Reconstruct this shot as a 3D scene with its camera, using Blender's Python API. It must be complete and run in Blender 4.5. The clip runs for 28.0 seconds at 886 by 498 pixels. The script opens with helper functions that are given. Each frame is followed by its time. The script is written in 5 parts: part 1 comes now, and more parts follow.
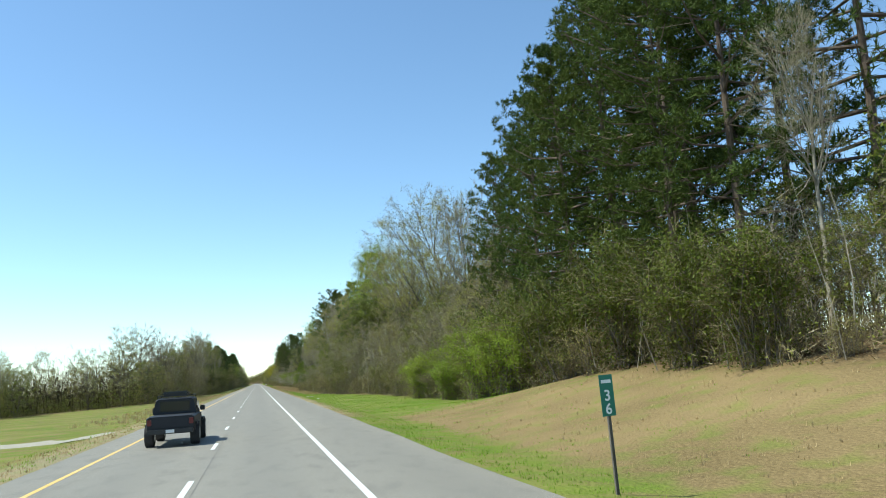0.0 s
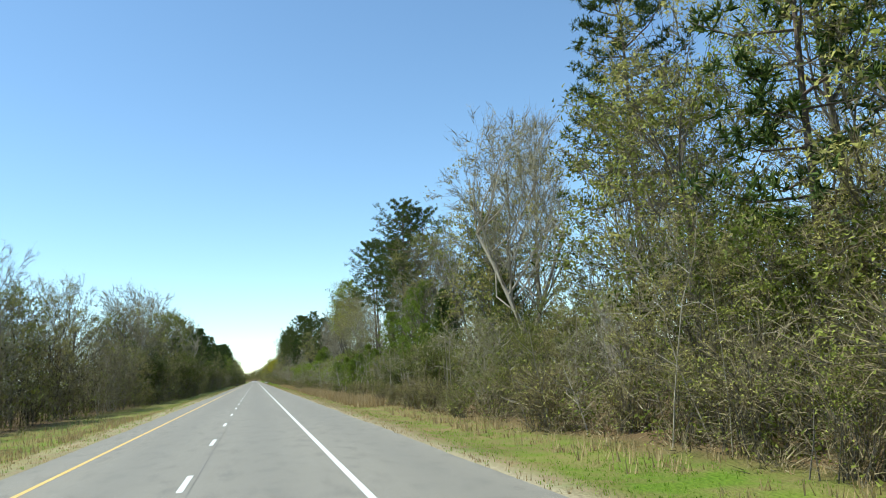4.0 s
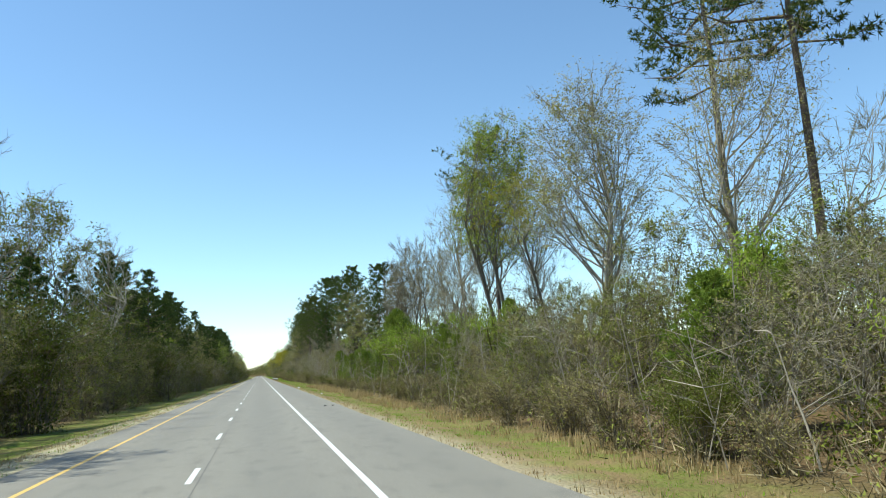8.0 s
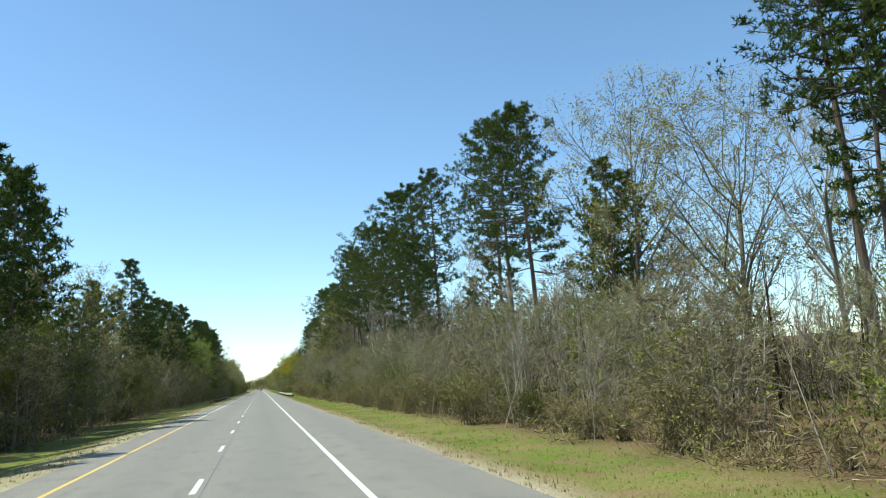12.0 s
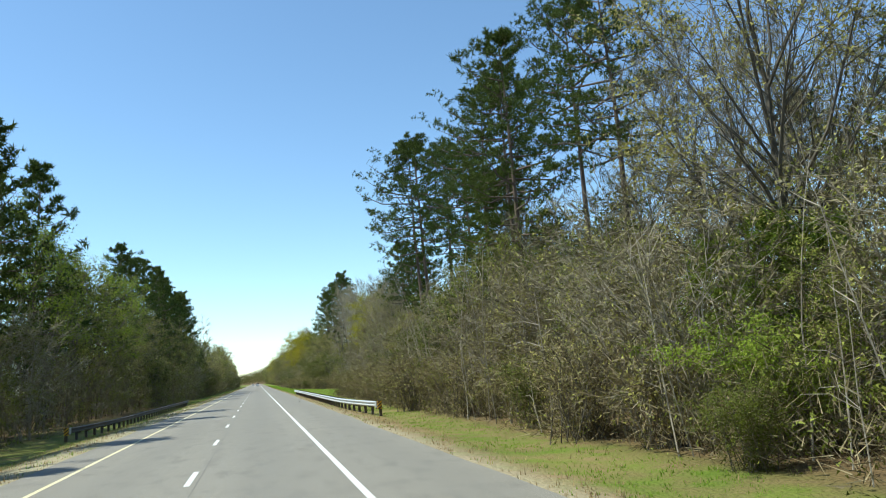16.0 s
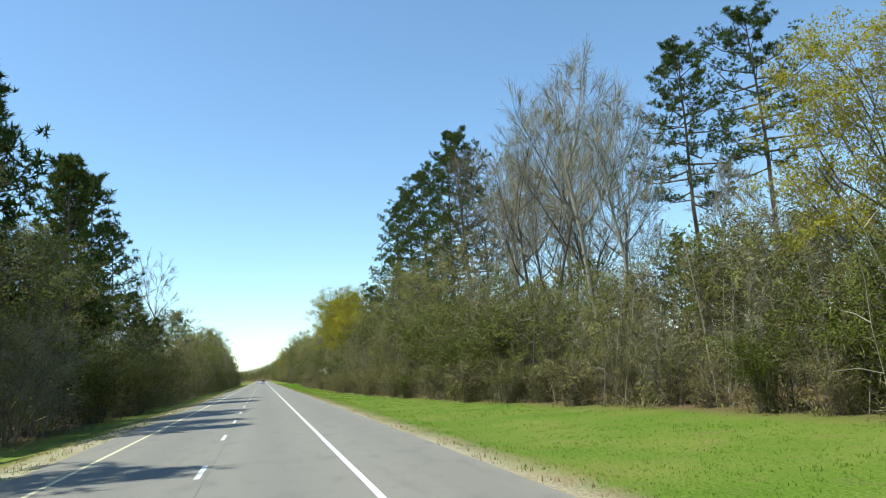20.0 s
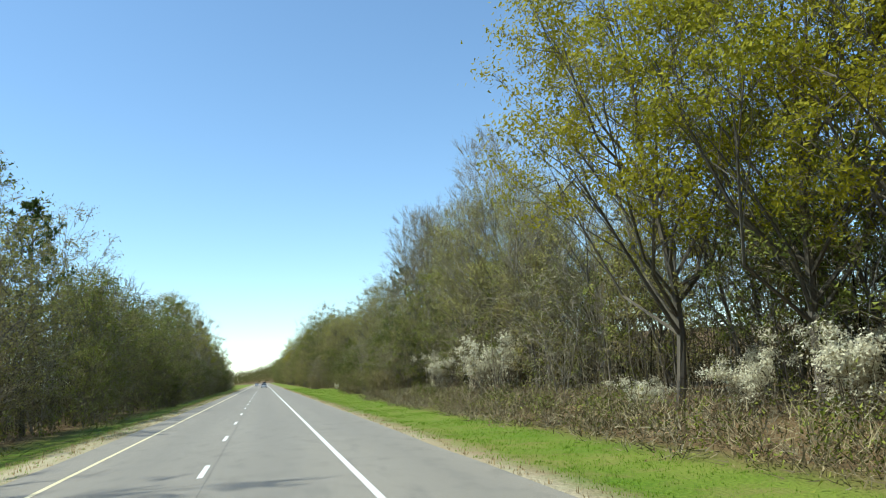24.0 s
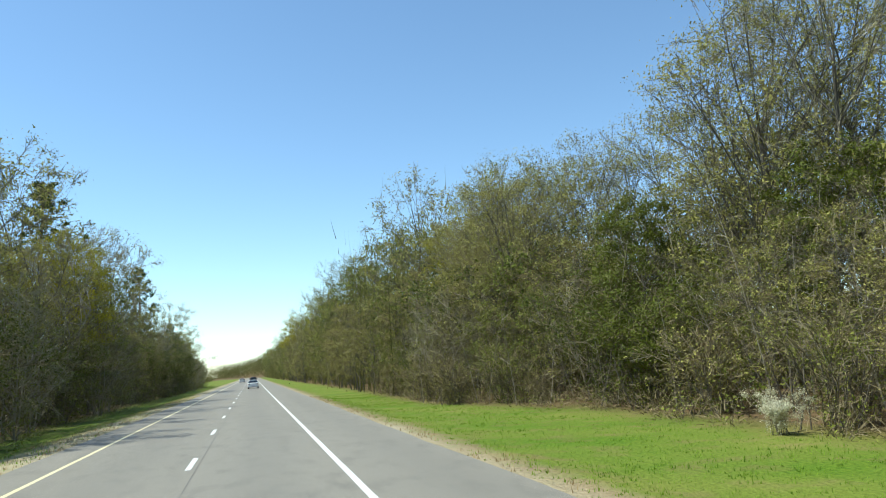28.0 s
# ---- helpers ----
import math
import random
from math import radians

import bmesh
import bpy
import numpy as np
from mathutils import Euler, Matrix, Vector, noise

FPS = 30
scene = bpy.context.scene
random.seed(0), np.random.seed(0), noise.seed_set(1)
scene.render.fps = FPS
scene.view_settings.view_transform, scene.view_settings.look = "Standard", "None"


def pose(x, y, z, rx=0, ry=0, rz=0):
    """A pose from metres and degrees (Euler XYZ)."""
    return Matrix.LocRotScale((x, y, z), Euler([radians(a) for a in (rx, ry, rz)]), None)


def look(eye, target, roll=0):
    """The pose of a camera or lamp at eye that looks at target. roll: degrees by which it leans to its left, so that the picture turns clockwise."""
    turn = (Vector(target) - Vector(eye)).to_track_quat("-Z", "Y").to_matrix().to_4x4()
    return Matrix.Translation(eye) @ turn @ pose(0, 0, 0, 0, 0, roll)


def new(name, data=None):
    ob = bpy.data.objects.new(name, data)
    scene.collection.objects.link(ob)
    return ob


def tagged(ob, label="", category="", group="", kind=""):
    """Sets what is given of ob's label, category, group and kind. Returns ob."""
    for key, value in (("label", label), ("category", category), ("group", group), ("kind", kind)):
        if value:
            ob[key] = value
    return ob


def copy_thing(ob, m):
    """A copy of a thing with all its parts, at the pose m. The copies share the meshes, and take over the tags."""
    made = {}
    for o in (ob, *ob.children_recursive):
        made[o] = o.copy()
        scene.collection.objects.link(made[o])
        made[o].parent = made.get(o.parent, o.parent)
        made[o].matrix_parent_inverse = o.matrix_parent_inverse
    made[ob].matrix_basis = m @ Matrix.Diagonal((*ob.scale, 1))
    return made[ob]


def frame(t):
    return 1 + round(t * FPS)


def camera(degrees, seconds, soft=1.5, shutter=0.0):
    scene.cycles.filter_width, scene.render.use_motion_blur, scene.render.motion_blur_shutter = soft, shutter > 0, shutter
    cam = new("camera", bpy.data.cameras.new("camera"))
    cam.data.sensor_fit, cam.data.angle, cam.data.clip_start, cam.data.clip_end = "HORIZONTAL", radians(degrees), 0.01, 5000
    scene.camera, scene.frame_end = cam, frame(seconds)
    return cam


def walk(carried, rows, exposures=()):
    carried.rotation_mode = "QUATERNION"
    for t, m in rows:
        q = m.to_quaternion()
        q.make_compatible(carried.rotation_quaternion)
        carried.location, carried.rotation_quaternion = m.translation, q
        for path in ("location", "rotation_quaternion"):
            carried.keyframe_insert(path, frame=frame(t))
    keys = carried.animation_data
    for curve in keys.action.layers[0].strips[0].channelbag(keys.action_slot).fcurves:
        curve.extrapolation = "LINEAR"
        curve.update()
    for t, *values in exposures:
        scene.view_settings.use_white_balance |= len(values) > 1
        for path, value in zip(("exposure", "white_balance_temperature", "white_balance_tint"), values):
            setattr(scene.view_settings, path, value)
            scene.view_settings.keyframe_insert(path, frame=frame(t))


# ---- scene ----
cam = camera(60.0, 28.0, soft=1.0)
PATH = [
    (0.0, 1.62, 0.00, 2.26, 9.04, 3.57, -13.42),
    (0.5, 1.62, 16.70, 2.26, 8.62, 3.56, -13.65),
    (1.0, 1.62, 33.39, 2.26, 8.66, 3.41, -13.42),
    (1.5, 1.62, 50.09, 2.26, 8.33, 3.32, -13.13),
    (2.0, 1.62, 66.78, 2.26, 9.10, 3.33, -13.11),
    (2.5, 1.62, 83.47, 2.26, 9.14, 3.30, -13.09),
    (3.0, 1.62, 100.17, 2.26, 8.97, 3.32, -13.50),
    (3.5, 1.62, 116.87, 2.26, 8.91, 3.40, -13.51),
    (5.5, 1.62, 183.65, 2.26, 8.70, 3.54, -13.90),
    (6.0, 1.62, 200.34, 2.26, 8.93, 3.09, -13.25),
    (6.5, 1.62, 217.03, 2.26, 8.96, 3.57, -13.03),
    (7.0, 1.62, 233.73, 2.26, 9.14, 3.56, -13.22),
    (7.5, 1.61, 250.43, 2.26, 8.52, 3.66, -13.38),
    (8.0, 1.61, 267.12, 2.26, 8.48, 3.66, -13.27),
    (8.5, 1.60, 283.81, 2.26, 8.23, 3.87, -13.35),
    (9.0, 1.59, 300.51, 2.26, 9.05, 3.74, -13.39),
    (9.5, 1.60, 317.20, 2.26, 9.07, 3.62, -13.32),
    (10.0, 1.60, 333.90, 2.26, 9.16, 4.05, -13.01),
    (10.5, 1.58, 350.60, 2.26, 9.10, 3.75, -12.82),
    (11.0, 1.56, 367.29, 2.26, 9.25, 3.65, -12.89),
    (11.5, 1.56, 383.99, 2.26, 9.44, 3.66, -13.12),
    (13.5, 1.54, 450.76, 2.26, 9.27, 3.37, -13.13),
    (14.0, 1.53, 467.46, 2.26, 8.95, 3.62, -13.33),
    (14.5, 1.57, 484.16, 2.26, 9.08, 3.70, -13.33),
    (15.0, 1.60, 500.85, 2.26, 9.67, 3.59, -13.50),
    (15.5, 1.64, 517.54, 2.26, 9.22, 3.42, -13.51),
    (16.0, 1.67, 534.24, 2.26, 8.91, 4.05, -13.45),
    (16.5, 1.63, 550.94, 2.26, 8.75, 3.84, -13.74),
    (17.0, 1.59, 567.63, 2.26, 8.71, 3.63, -13.61),
    (17.5, 1.61, 584.33, 2.26, 8.59, 3.66, -13.16),
    (18.0, 1.62, 601.02, 2.26, 8.57, 3.71, -13.24),
    (18.5, 1.60, 617.72, 2.26, 8.72, 3.62, -13.30),
    (19.0, 1.58, 634.41, 2.26, 9.04, 3.47, -13.15),
    (19.5, 1.59, 651.11, 2.26, 9.01, 3.50, -13.14),
    (20.0, 1.61, 667.80, 2.26, 8.76, 3.77, -13.07),
    (20.5, 1.60, 684.50, 2.26, 9.20, 3.66, -13.50),
    (21.0, 1.60, 701.19, 2.26, 9.09, 3.70, -13.07),
    (21.5, 1.60, 717.88, 2.26, 10.24, 3.35, -13.10),
    (23.5, 1.58, 784.66, 2.26, 9.77, 3.55, -13.22),
    (24.0, 1.59, 801.36, 2.26, 8.94, 3.60, -13.02),
    (24.5, 1.61, 818.06, 2.26, 8.79, 3.78, -13.46),
    (25.0, 1.62, 834.75, 2.26, 8.52, 3.91, -13.78),
    (25.5, 1.62, 851.45, 2.26, 9.02, 3.62, -13.47),
    (26.0, 1.63, 868.14, 2.26, 8.96, 3.54, -13.48),
    (26.5, 1.63, 884.84, 2.26, 8.75, 3.46, -13.23),
    (27.0, 1.63, 901.53, 2.26, 9.15, 3.48, -13.72),
    (27.5, 1.64, 918.23, 2.26, 8.77, 3.71, -13.77),
    (28.0, 1.64, 934.92, 2.26, 8.46, 3.64, -13.81),
]

walk(cam, [(t, pose(x, y, z, 90 + p, r, w)) for t, x, y, z, p, r, w in PATH], [(0.0, 0.45, 6150, -3), (28.0, 0.45, 6150, -3)])

# ---- sky and sun ----
SUN_EL, SUN_AZ = 56.0, -80.0
world = bpy.data.worlds.new("sky")
scene.world = world
world.use_nodes = True
wn = world.node_tree
sky = wn.nodes.new("ShaderNodeTexSky")
sky.sky_type, sky.sun_disc = "NISHITA", False
sky.sun_elevation, sky.sun_rotation = radians(SUN_EL), radians(SUN_AZ)
sky.altitude = 800
sky.air_density, sky.dust_density, sky.ozone_density = 1.0, 0.0, 2.2
wn.links.new(sky.outputs[0], wn.nodes["Background"].inputs[0])
wn.nodes["Background"].inputs[1].default_value = 0.15
sun = new("sun", bpy.data.lights.new("sun", "SUN"))
sun.data.energy, sun.data.angle, sun.data.color = 5.0, radians(0.6), (1.0, 0.95, 0.86)
sx, sy, sz = (math.cos(radians(SUN_EL)) * math.sin(radians(SUN_AZ)), math.cos(radians(SUN_EL)) * math.cos(radians(SUN_AZ)), math.sin(radians(SUN_EL)))
sun.matrix_world = look((sx * 50, 400 + sy * 50, sz * 50), (0, 400, 0))


# ---- materials ----
def shader(name):
    m = bpy.data.materials.new(name)
    m.use_nodes = True
    nt = m.node_tree
    return m, nt, nt.nodes["Principled BSDF"]


def mixed(nt, fac, a, b):
    n = nt.nodes.new("ShaderNodeMix")
    n.data_type = "RGBA"
    for sock, v in ((0, fac), (6, a), (7, b)):
        if isinstance(v, (tuple, float, int)):
            n.inputs[sock].default_value = (*v, 1) if isinstance(v, tuple) else v
        else:
            nt.links.new(v, n.inputs[sock])
    return n.outputs[2]


def noisy(nt, scale, detail=4.0, lo=0.35, hi=0.65, stretch=None):
    tc = nt.nodes.new("ShaderNodeTexCoord")
    src = tc.outputs["Object"]
    if stretch:
        mp = nt.nodes.new("ShaderNodeMapping")
        mp.inputs["Scale"].default_value = stretch
        nt.links.new(src, mp.inputs[0])
        src = mp.outputs[0]
    n = nt.nodes.new("ShaderNodeTexNoise")
    n.inputs["Scale"].default_value, n.inputs["Detail"].default_value = scale, detail
    nt.links.new(src, n.inputs["Vector"])
    r = nt.nodes.new("ShaderNodeMapRange")
    r.inputs[1].default_value, r.inputs[2].default_value = lo, hi
    nt.links.new(n.outputs[0], r.inputs[0])
    return r.outputs[0]


def bumped(nt, bsdf, height, strength, distance):
    b = nt.nodes.new("ShaderNodeBump")
    b.inputs["Strength"].default_value, b.inputs["Distance"].default_value = strength, distance
    nt.links.new(height, b.inputs["Height"])
    nt.links.new(b.outputs[0], bsdf.inputs["Normal"])


def surface(name, a, b, scale=3.0, rough=0.7, metal=0.0, fine=0.0, bump=0.0, stretch=None):
    m, nt, p = shader(name)
    n1 = noisy(nt, scale, 5, 0.3, 0.7, stretch)
    col = mixed(nt, n1, a, b)
    if fine:
        n2 = noisy(nt, scale * 14, 3, 0.3, 0.7, stretch)
        col = mixed(nt, n2, col, tuple(v * (1 - fine) for v in a))
        if bump:
            bumped(nt, p, n2, bump, 0.02)
    nt.links.new(col, p.inputs["Base Color"])
    p.inputs["Roughness"].default_value, p.inputs["Metallic"].default_value = rough, metal
    return m


def foliage(name, a, b, c, through_light=0.35, rough=0.6):
    """Leaf or needle colour: a and b from piece to piece, c from plant to plant."""
    m, nt, p = shader(name)
    geo = nt.nodes.new("ShaderNodeNewGeometry")
    info = nt.nodes.new("ShaderNodeObjectInfo")
    a, b, c = (tuple(0.86 * v for v in k) for k in (a, b, c))
    col = mixed(nt, geo.outputs["Random Per Island"], a, b)
    f = nt.nodes.new("ShaderNodeMath")
    f.operation = "MULTIPLY"
    f.inputs[1].default_value = 0.6
    nt.links.new(info.outputs["Random"], f.inputs[0])
    col = mixed(nt, f.outputs[0], col, c)
    nt.links.new(col, p.inputs["Base Color"])
    p.inputs["Roughness"].default_value = rough
    p.inputs["Specular IOR Level"].default_value = 0.08
    tr = nt.nodes.new("ShaderNodeBsdfTranslucent")
    nt.links.new(col, tr.inputs[0])
    mx = nt.nodes.new("ShaderNodeMixShader")
    mx.inputs[0].default_value = through_light
    nt.links.new(p.outputs[0], mx.inputs[1])
    nt.links.new(tr.outputs[0], mx.inputs[2])
    nt.links.new(mx.outputs[0], nt.nodes["Material Output"].inputs[0])
    return m


M_PINEBARK = surface("pine_bark", (0.17, 0.12, 0.085), (0.09, 0.065, 0.05), 2.0, 0.9, 0, 0.4, 0.6, (3, 3, 0.7))
M_GREYBARK = surface("grey_bark", (0.16, 0.135, 0.10), (0.075, 0.062, 0.045), 1.2, 0.9, 0, 0.3, 0.4, (2, 2, 0.5))
M_PALEBARK = surface("pale_bark", (0.42, 0.365, 0.28), (0.17, 0.14, 0.10), 1.0, 0.85, 0, 0.3, 0.3, (2, 2, 0.5))
M_TWIG = foliage("twigs", (0.42, 0.36, 0.24), (0.06, 0.05, 0.03), (0.26, 0.22, 0.13), 0.0, 0.9)
M_BRUSH = foliage("brush_twigs", (0.44, 0.36, 0.21), (0.05, 0.04, 0.024), (0.24, 0.19, 0.10), 0.0, 0.9)
M_PALETWIG = foliage("pale_twigs", (0.46, 0.41, 0.29), (0.22, 0.19, 0.12), (0.38, 0.34, 0.21), 0.0, 0.9)
M_NEEDLE = foliage("pine_needles", (0.125, 0.175, 0.036), (0.024, 0.046, 0.014), (0.12, 0.145, 0.03), 0.15)
M_YOUNG = foliage("young_needles", (0.27, 0.35, 0.05), (0.08, 0.135, 0.02), (0.25, 0.30, 0.045), 0.3)
M_LIME = foliage("lime_leaves", (0.34, 0.43, 0.05), (0.15, 0.23, 0.025), (0.36, 0.40, 0.06), 0.4)
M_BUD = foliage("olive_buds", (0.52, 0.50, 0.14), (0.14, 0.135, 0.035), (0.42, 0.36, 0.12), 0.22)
M_GOLD = foliage("golden_leaves", (0.46, 0.42, 0.03), (0.22, 0.22, 0.015), (0.46, 0.38, 0.04), 0.4)
M_REDBUD = foliage("reddish_buds", (0.38, 0.22, 0.14), (0.28, 0.17, 0.10), (0.38, 0.27, 0.15), 0.3)
M_DARKLEAF = foliage("evergreen_leaves", (0.14, 0.17, 0.02), (0.025, 0.04, 0.007), (0.17, 0.18, 0.03), 0.2, 0.45)
M_BLOOM = foliage("white_blossom", (0.80, 0.75, 0.56), (0.66, 0.62, 0.44), (0.78, 0.74, 0.55), 0.35)
M_GRASS = foliage("green_grass", (0.28, 0.42, 0.045), (0.20, 0.33, 0.035), (0.29, 0.39, 0.05), 0.5)
M_STRAW = foliage("dry_grass", (0.56, 0.43, 0.23), (0.36, 0.26, 0.13), (0.50, 0.36, 0.17), 0.35)
# Darker than bark or leaf: the wood's inner shade is put into this colour.
M_DEEPSHADE = foliage("deep_wood_shade", (0.12, 0.10, 0.05), (0.022, 0.020, 0.010), (0.07, 0.062, 0.026), 0.0, 0.9)
# Lighter than the deep wood, with the haze of distance put into the colour.
M_FARWOOD_HAZE = foliage("far_wood_haze", (0.24, 0.22, 0.07), (0.10, 0.10, 0.035), (0.20, 0.19, 0.06), 0.2, 0.9)
M_MIXLEAF = foliage("mixed_leaves", (0.38, 0.41, 0.08), (0.04, 0.052, 0.011), (0.24, 0.25, 0.05), 0.18)
M_PAINT = surface("white_road_paint", (0.74, 0.73, 0.69), (0.58, 0.57, 0.54), 1.5, 0.6, 0, 0.15, 0.2)
M_PALEYELLOW = surface("faded_yellow_paint", (0.72, 0.62, 0.36), (0.66, 0.58, 0.40), 0.3, 0.6, 0, 0.15, 0.2)
M_YELLOW = surface("yellow_road_paint", (0.74, 0.47, 0.11), (0.66, 0.45, 0.16), 0.3, 0.6, 0, 0.15, 0.2)


def asphalt():
    m, nt, p = shader("worn_asphalt")
    tc = nt.nodes.new("ShaderNodeTexCoord")
    sep = nt.nodes.new("ShaderNodeSeparateXYZ")
    nt.links.new(tc.outputs["Object"], sep.inputs[0])
    big = noisy(nt, 0.25, 4, 0.3, 0.7, (1, 0.12, 1))
    col = mixed(nt, big, (0.32, 0.285, 0.225), (0.26, 0.233, 0.187))
    grain = noisy(nt, 40, 2, 0.25, 0.75)
    col = mixed(nt, grain, col, (0.19, 0.172, 0.145))
    col = mixed(nt, noisy(nt, 1.7, 6, 0.5, 0.72, (1, 0.35, 1)), col, (0.185, 0.166, 0.137))
    col = mixed(nt, noisy(nt, 150, 1, 0.62, 0.7), col, (0.42, 0.39, 0.33))
    wave = nt.nodes.new("ShaderNodeMath")
    wave.operation = "COSINE"
    mul = nt.nodes.new("ShaderNodeMath")
    mul.operation = "MULTIPLY"
    mul.inputs[1].default_value = 2 * math.pi / 3.66
    nt.links.new(sep.outputs[0], mul.inputs[0])
    nt.links.new(mul.outputs[0], wave.inputs[0])
    rg = nt.nodes.new("ShaderNodeMapRange")
    rg.inputs[1].default_value, rg.inputs[2].default_value, rg.inputs[4].default_value = 0.2, -1.0, 0.45
    nt.links.new(wave.outputs[0], rg.inputs[0])
    col = mixed(nt, rg.outputs[0], col, (0.20, 0.182, 0.152))
    col = mixed(nt, 0.14, col, (0.0, 0.0, 0.0))
    nt.links.new(col, p.inputs["Base Color"])
    p.inputs["Roughness"].default_value = 0.75
    bumped(nt, p, grain, 0.35, 0.01)
    return m


def earth():
    """Ground: attribute green mixes dry grass and green grass, litter adds fallen leaves."""
    m, nt, p = shader("verge_ground")
    def attr(name):
        a = nt.nodes.new("ShaderNodeAttribute")
        a.attribute_name = name
        return a.outputs["Fac"]
    n1 = noisy(nt, 0.9, 6, 0.3, 0.7)
    n2 = noisy(nt, 9, 4, 0.3, 0.7)
    n3 = noisy(nt, 0.22, 3, 0.3, 0.7)
    dry = mixed(nt, n2, (0.30, 0.22, 0.10), (0.17, 0.12, 0.055))
    dry = mixed(nt, noisy(nt, 38, 2, 0.45, 0.6), dry, (0.14, 0.10, 0.045))
    dry = mixed(nt, n3, dry, (0.28, 0.20, 0.095))
    lush = mixed(nt, n2, (0.075, 0.15, 0.012), (0.15, 0.225, 0.022))
    lush = mixed(nt, n3, lush, (0.19, 0.22, 0.04))
    add = nt.nodes.new("ShaderNodeMath")
    add.operation = "MULTIPLY_ADD"
    add.inputs[1].default_value, add.inputs[2].default_value = 0.9, -0.45
    nt.links.new(n1, add.inputs[0])
    s = nt.nodes.new("ShaderNodeMath")
    nt.links.new(attr("green"), s.inputs[0])
    nt.links.new(add.outputs[0], s.inputs[1])
    s.use_clamp = True
    col = mixed(nt, s.outputs[0], dry, lush)
    gravelly = mixed(nt, n2, (0.56, 0.50, 0.36), (0.40, 0.35, 0.24))
    col = mixed(nt, attr("pale"), col, gravelly)
    litter = mixed(nt, n2, (0.21, 0.14, 0.07), (0.10, 0.068, 0.036))
    col = mixed(nt, attr("litter"), col, litter)
    col = mixed(nt, 0.12, col, (0.0, 0.0, 0.0))
    nt.links.new(col, p.inputs["Base Color"])
    p.inputs["Roughness"].default_value = 0.95
    p.inputs["Specular IOR Level"].default_value = 0.1
    bumped(nt, p, n2, 0.7, 0.05)
    return m


M_ASPHALT, M_EARTH = asphalt(), earth()


# ---- geometry helpers ----
class Geo:
    """Vertices and faces gathered for one mesh."""
    def __init__(self):
        self.v, self.f = [], []

    def tube(self, pts, radii, sides=5):
        base = len(self.v)
        up = Vector((0.31, 0.17, 0.93))
        for i, p in enumerate(pts):
            d = (pts[min(i + 1, len(pts) - 1)] - pts[max(i - 1, 0)]).normalized()
            a = d.cross(up)
            a = a.normalized() if a.length > 1e-3 else Vector((1, 0, 0))
            b = d.cross(a)
            for k in range(sides):
                w = 2 * math.pi * k / sides
                self.v.append(p + (a * math.cos(w) + b * math.sin(w)) * radii[i])
        for i in range(len(pts) - 1):
            for k in range(sides):
                j = (k + 1) % sides
                r0, r1 = base + i * sides, base + (i + 1) * sides
                self.f.append((r0 + k, r0 + j, r1 + j, r1 + k))

    def blade(self, p, d, length, width, side):
        n = len(self.v)
        self.v += [p - side * width, p + side * width, p + d * length]
        self.f.append((n, n + 1, n + 2))

    def mesh(self, name, *mats, smooth=False):
        me = bpy.data.meshes.new(name)
        me.from_pydata([tuple(p) for p in self.v], [], self.f)
        for m in mats:
            me.materials.append(m)
        if smooth:
            me.polygons.foreach_set("use_smooth", [True] * len(me.polygons))
        me.update()
        return me


def part(name, me, parent, label=""):
    ob = new(name, me)
    ob.parent = parent
    return tagged(ob, label) if label else ob


def rough_dir(rng, d, spread):
    v = Vector((rng.gauss(0, spread), rng.gauss(0, spread), rng.gauss(0, spread)))
    return (d + v).normalized()


# ---- plants ----
def unit(a):
    return a / np.maximum(np.linalg.norm(a, axis=1, keepdims=True), 1e-6)


class Cloud:
    """Loose pointed faces gathered in bulk for one mesh: needles, twigs, leaves."""
    def __init__(self):
        self.tris = []

    def slivers(self, p, q, w, rg, out=None):
        """Thin spikes from p to q; out turns their faces outwards."""
        face = rg.normal(size=p.shape) if out is None else out + rg.normal(size=p.shape) * 0.45
        side = unit(np.cross(q - p, face)) * np.reshape(w, (-1, 1))
        self.tris.append(np.stack([p - side, p + side, q], 1))

    def leaves(self, p, size, rg, out=None):
        """Small pointed leaves; out turns their faces outwards."""
        face = rg.normal(size=p.shape) if out is None else out + rg.normal(size=p.shape) * 0.45
        a = unit(np.cross(face, rg.normal(size=p.shape)))
        b = unit(np.cross(a, face))
        s = np.reshape(size, (-1, 1))
        self.tris.append(np.stack([p - b * s * 0.36, p + b * s * 0.36, p + a * s * 1.35], 1))

    def mesh(self, name, mat):
        v = np.concatenate(self.tris).reshape(-1, 3)
        me = bpy.data.meshes.new(name)
        me.vertices.add(len(v))
        me.vertices.foreach_set("co", v.astype(np.float32).ravel())
        me.loops.add(len(v))
        me.loops.foreach_set("vertex_index", np.arange(len(v), dtype=np.int32))
        me.polygons.add(len(v) // 3)
        me.polygons.foreach_set("loop_start", np.arange(0, len(v), 3, dtype=np.int32))
        me.materials.append(mat)
        me.update(calc_edges=True)
        return me


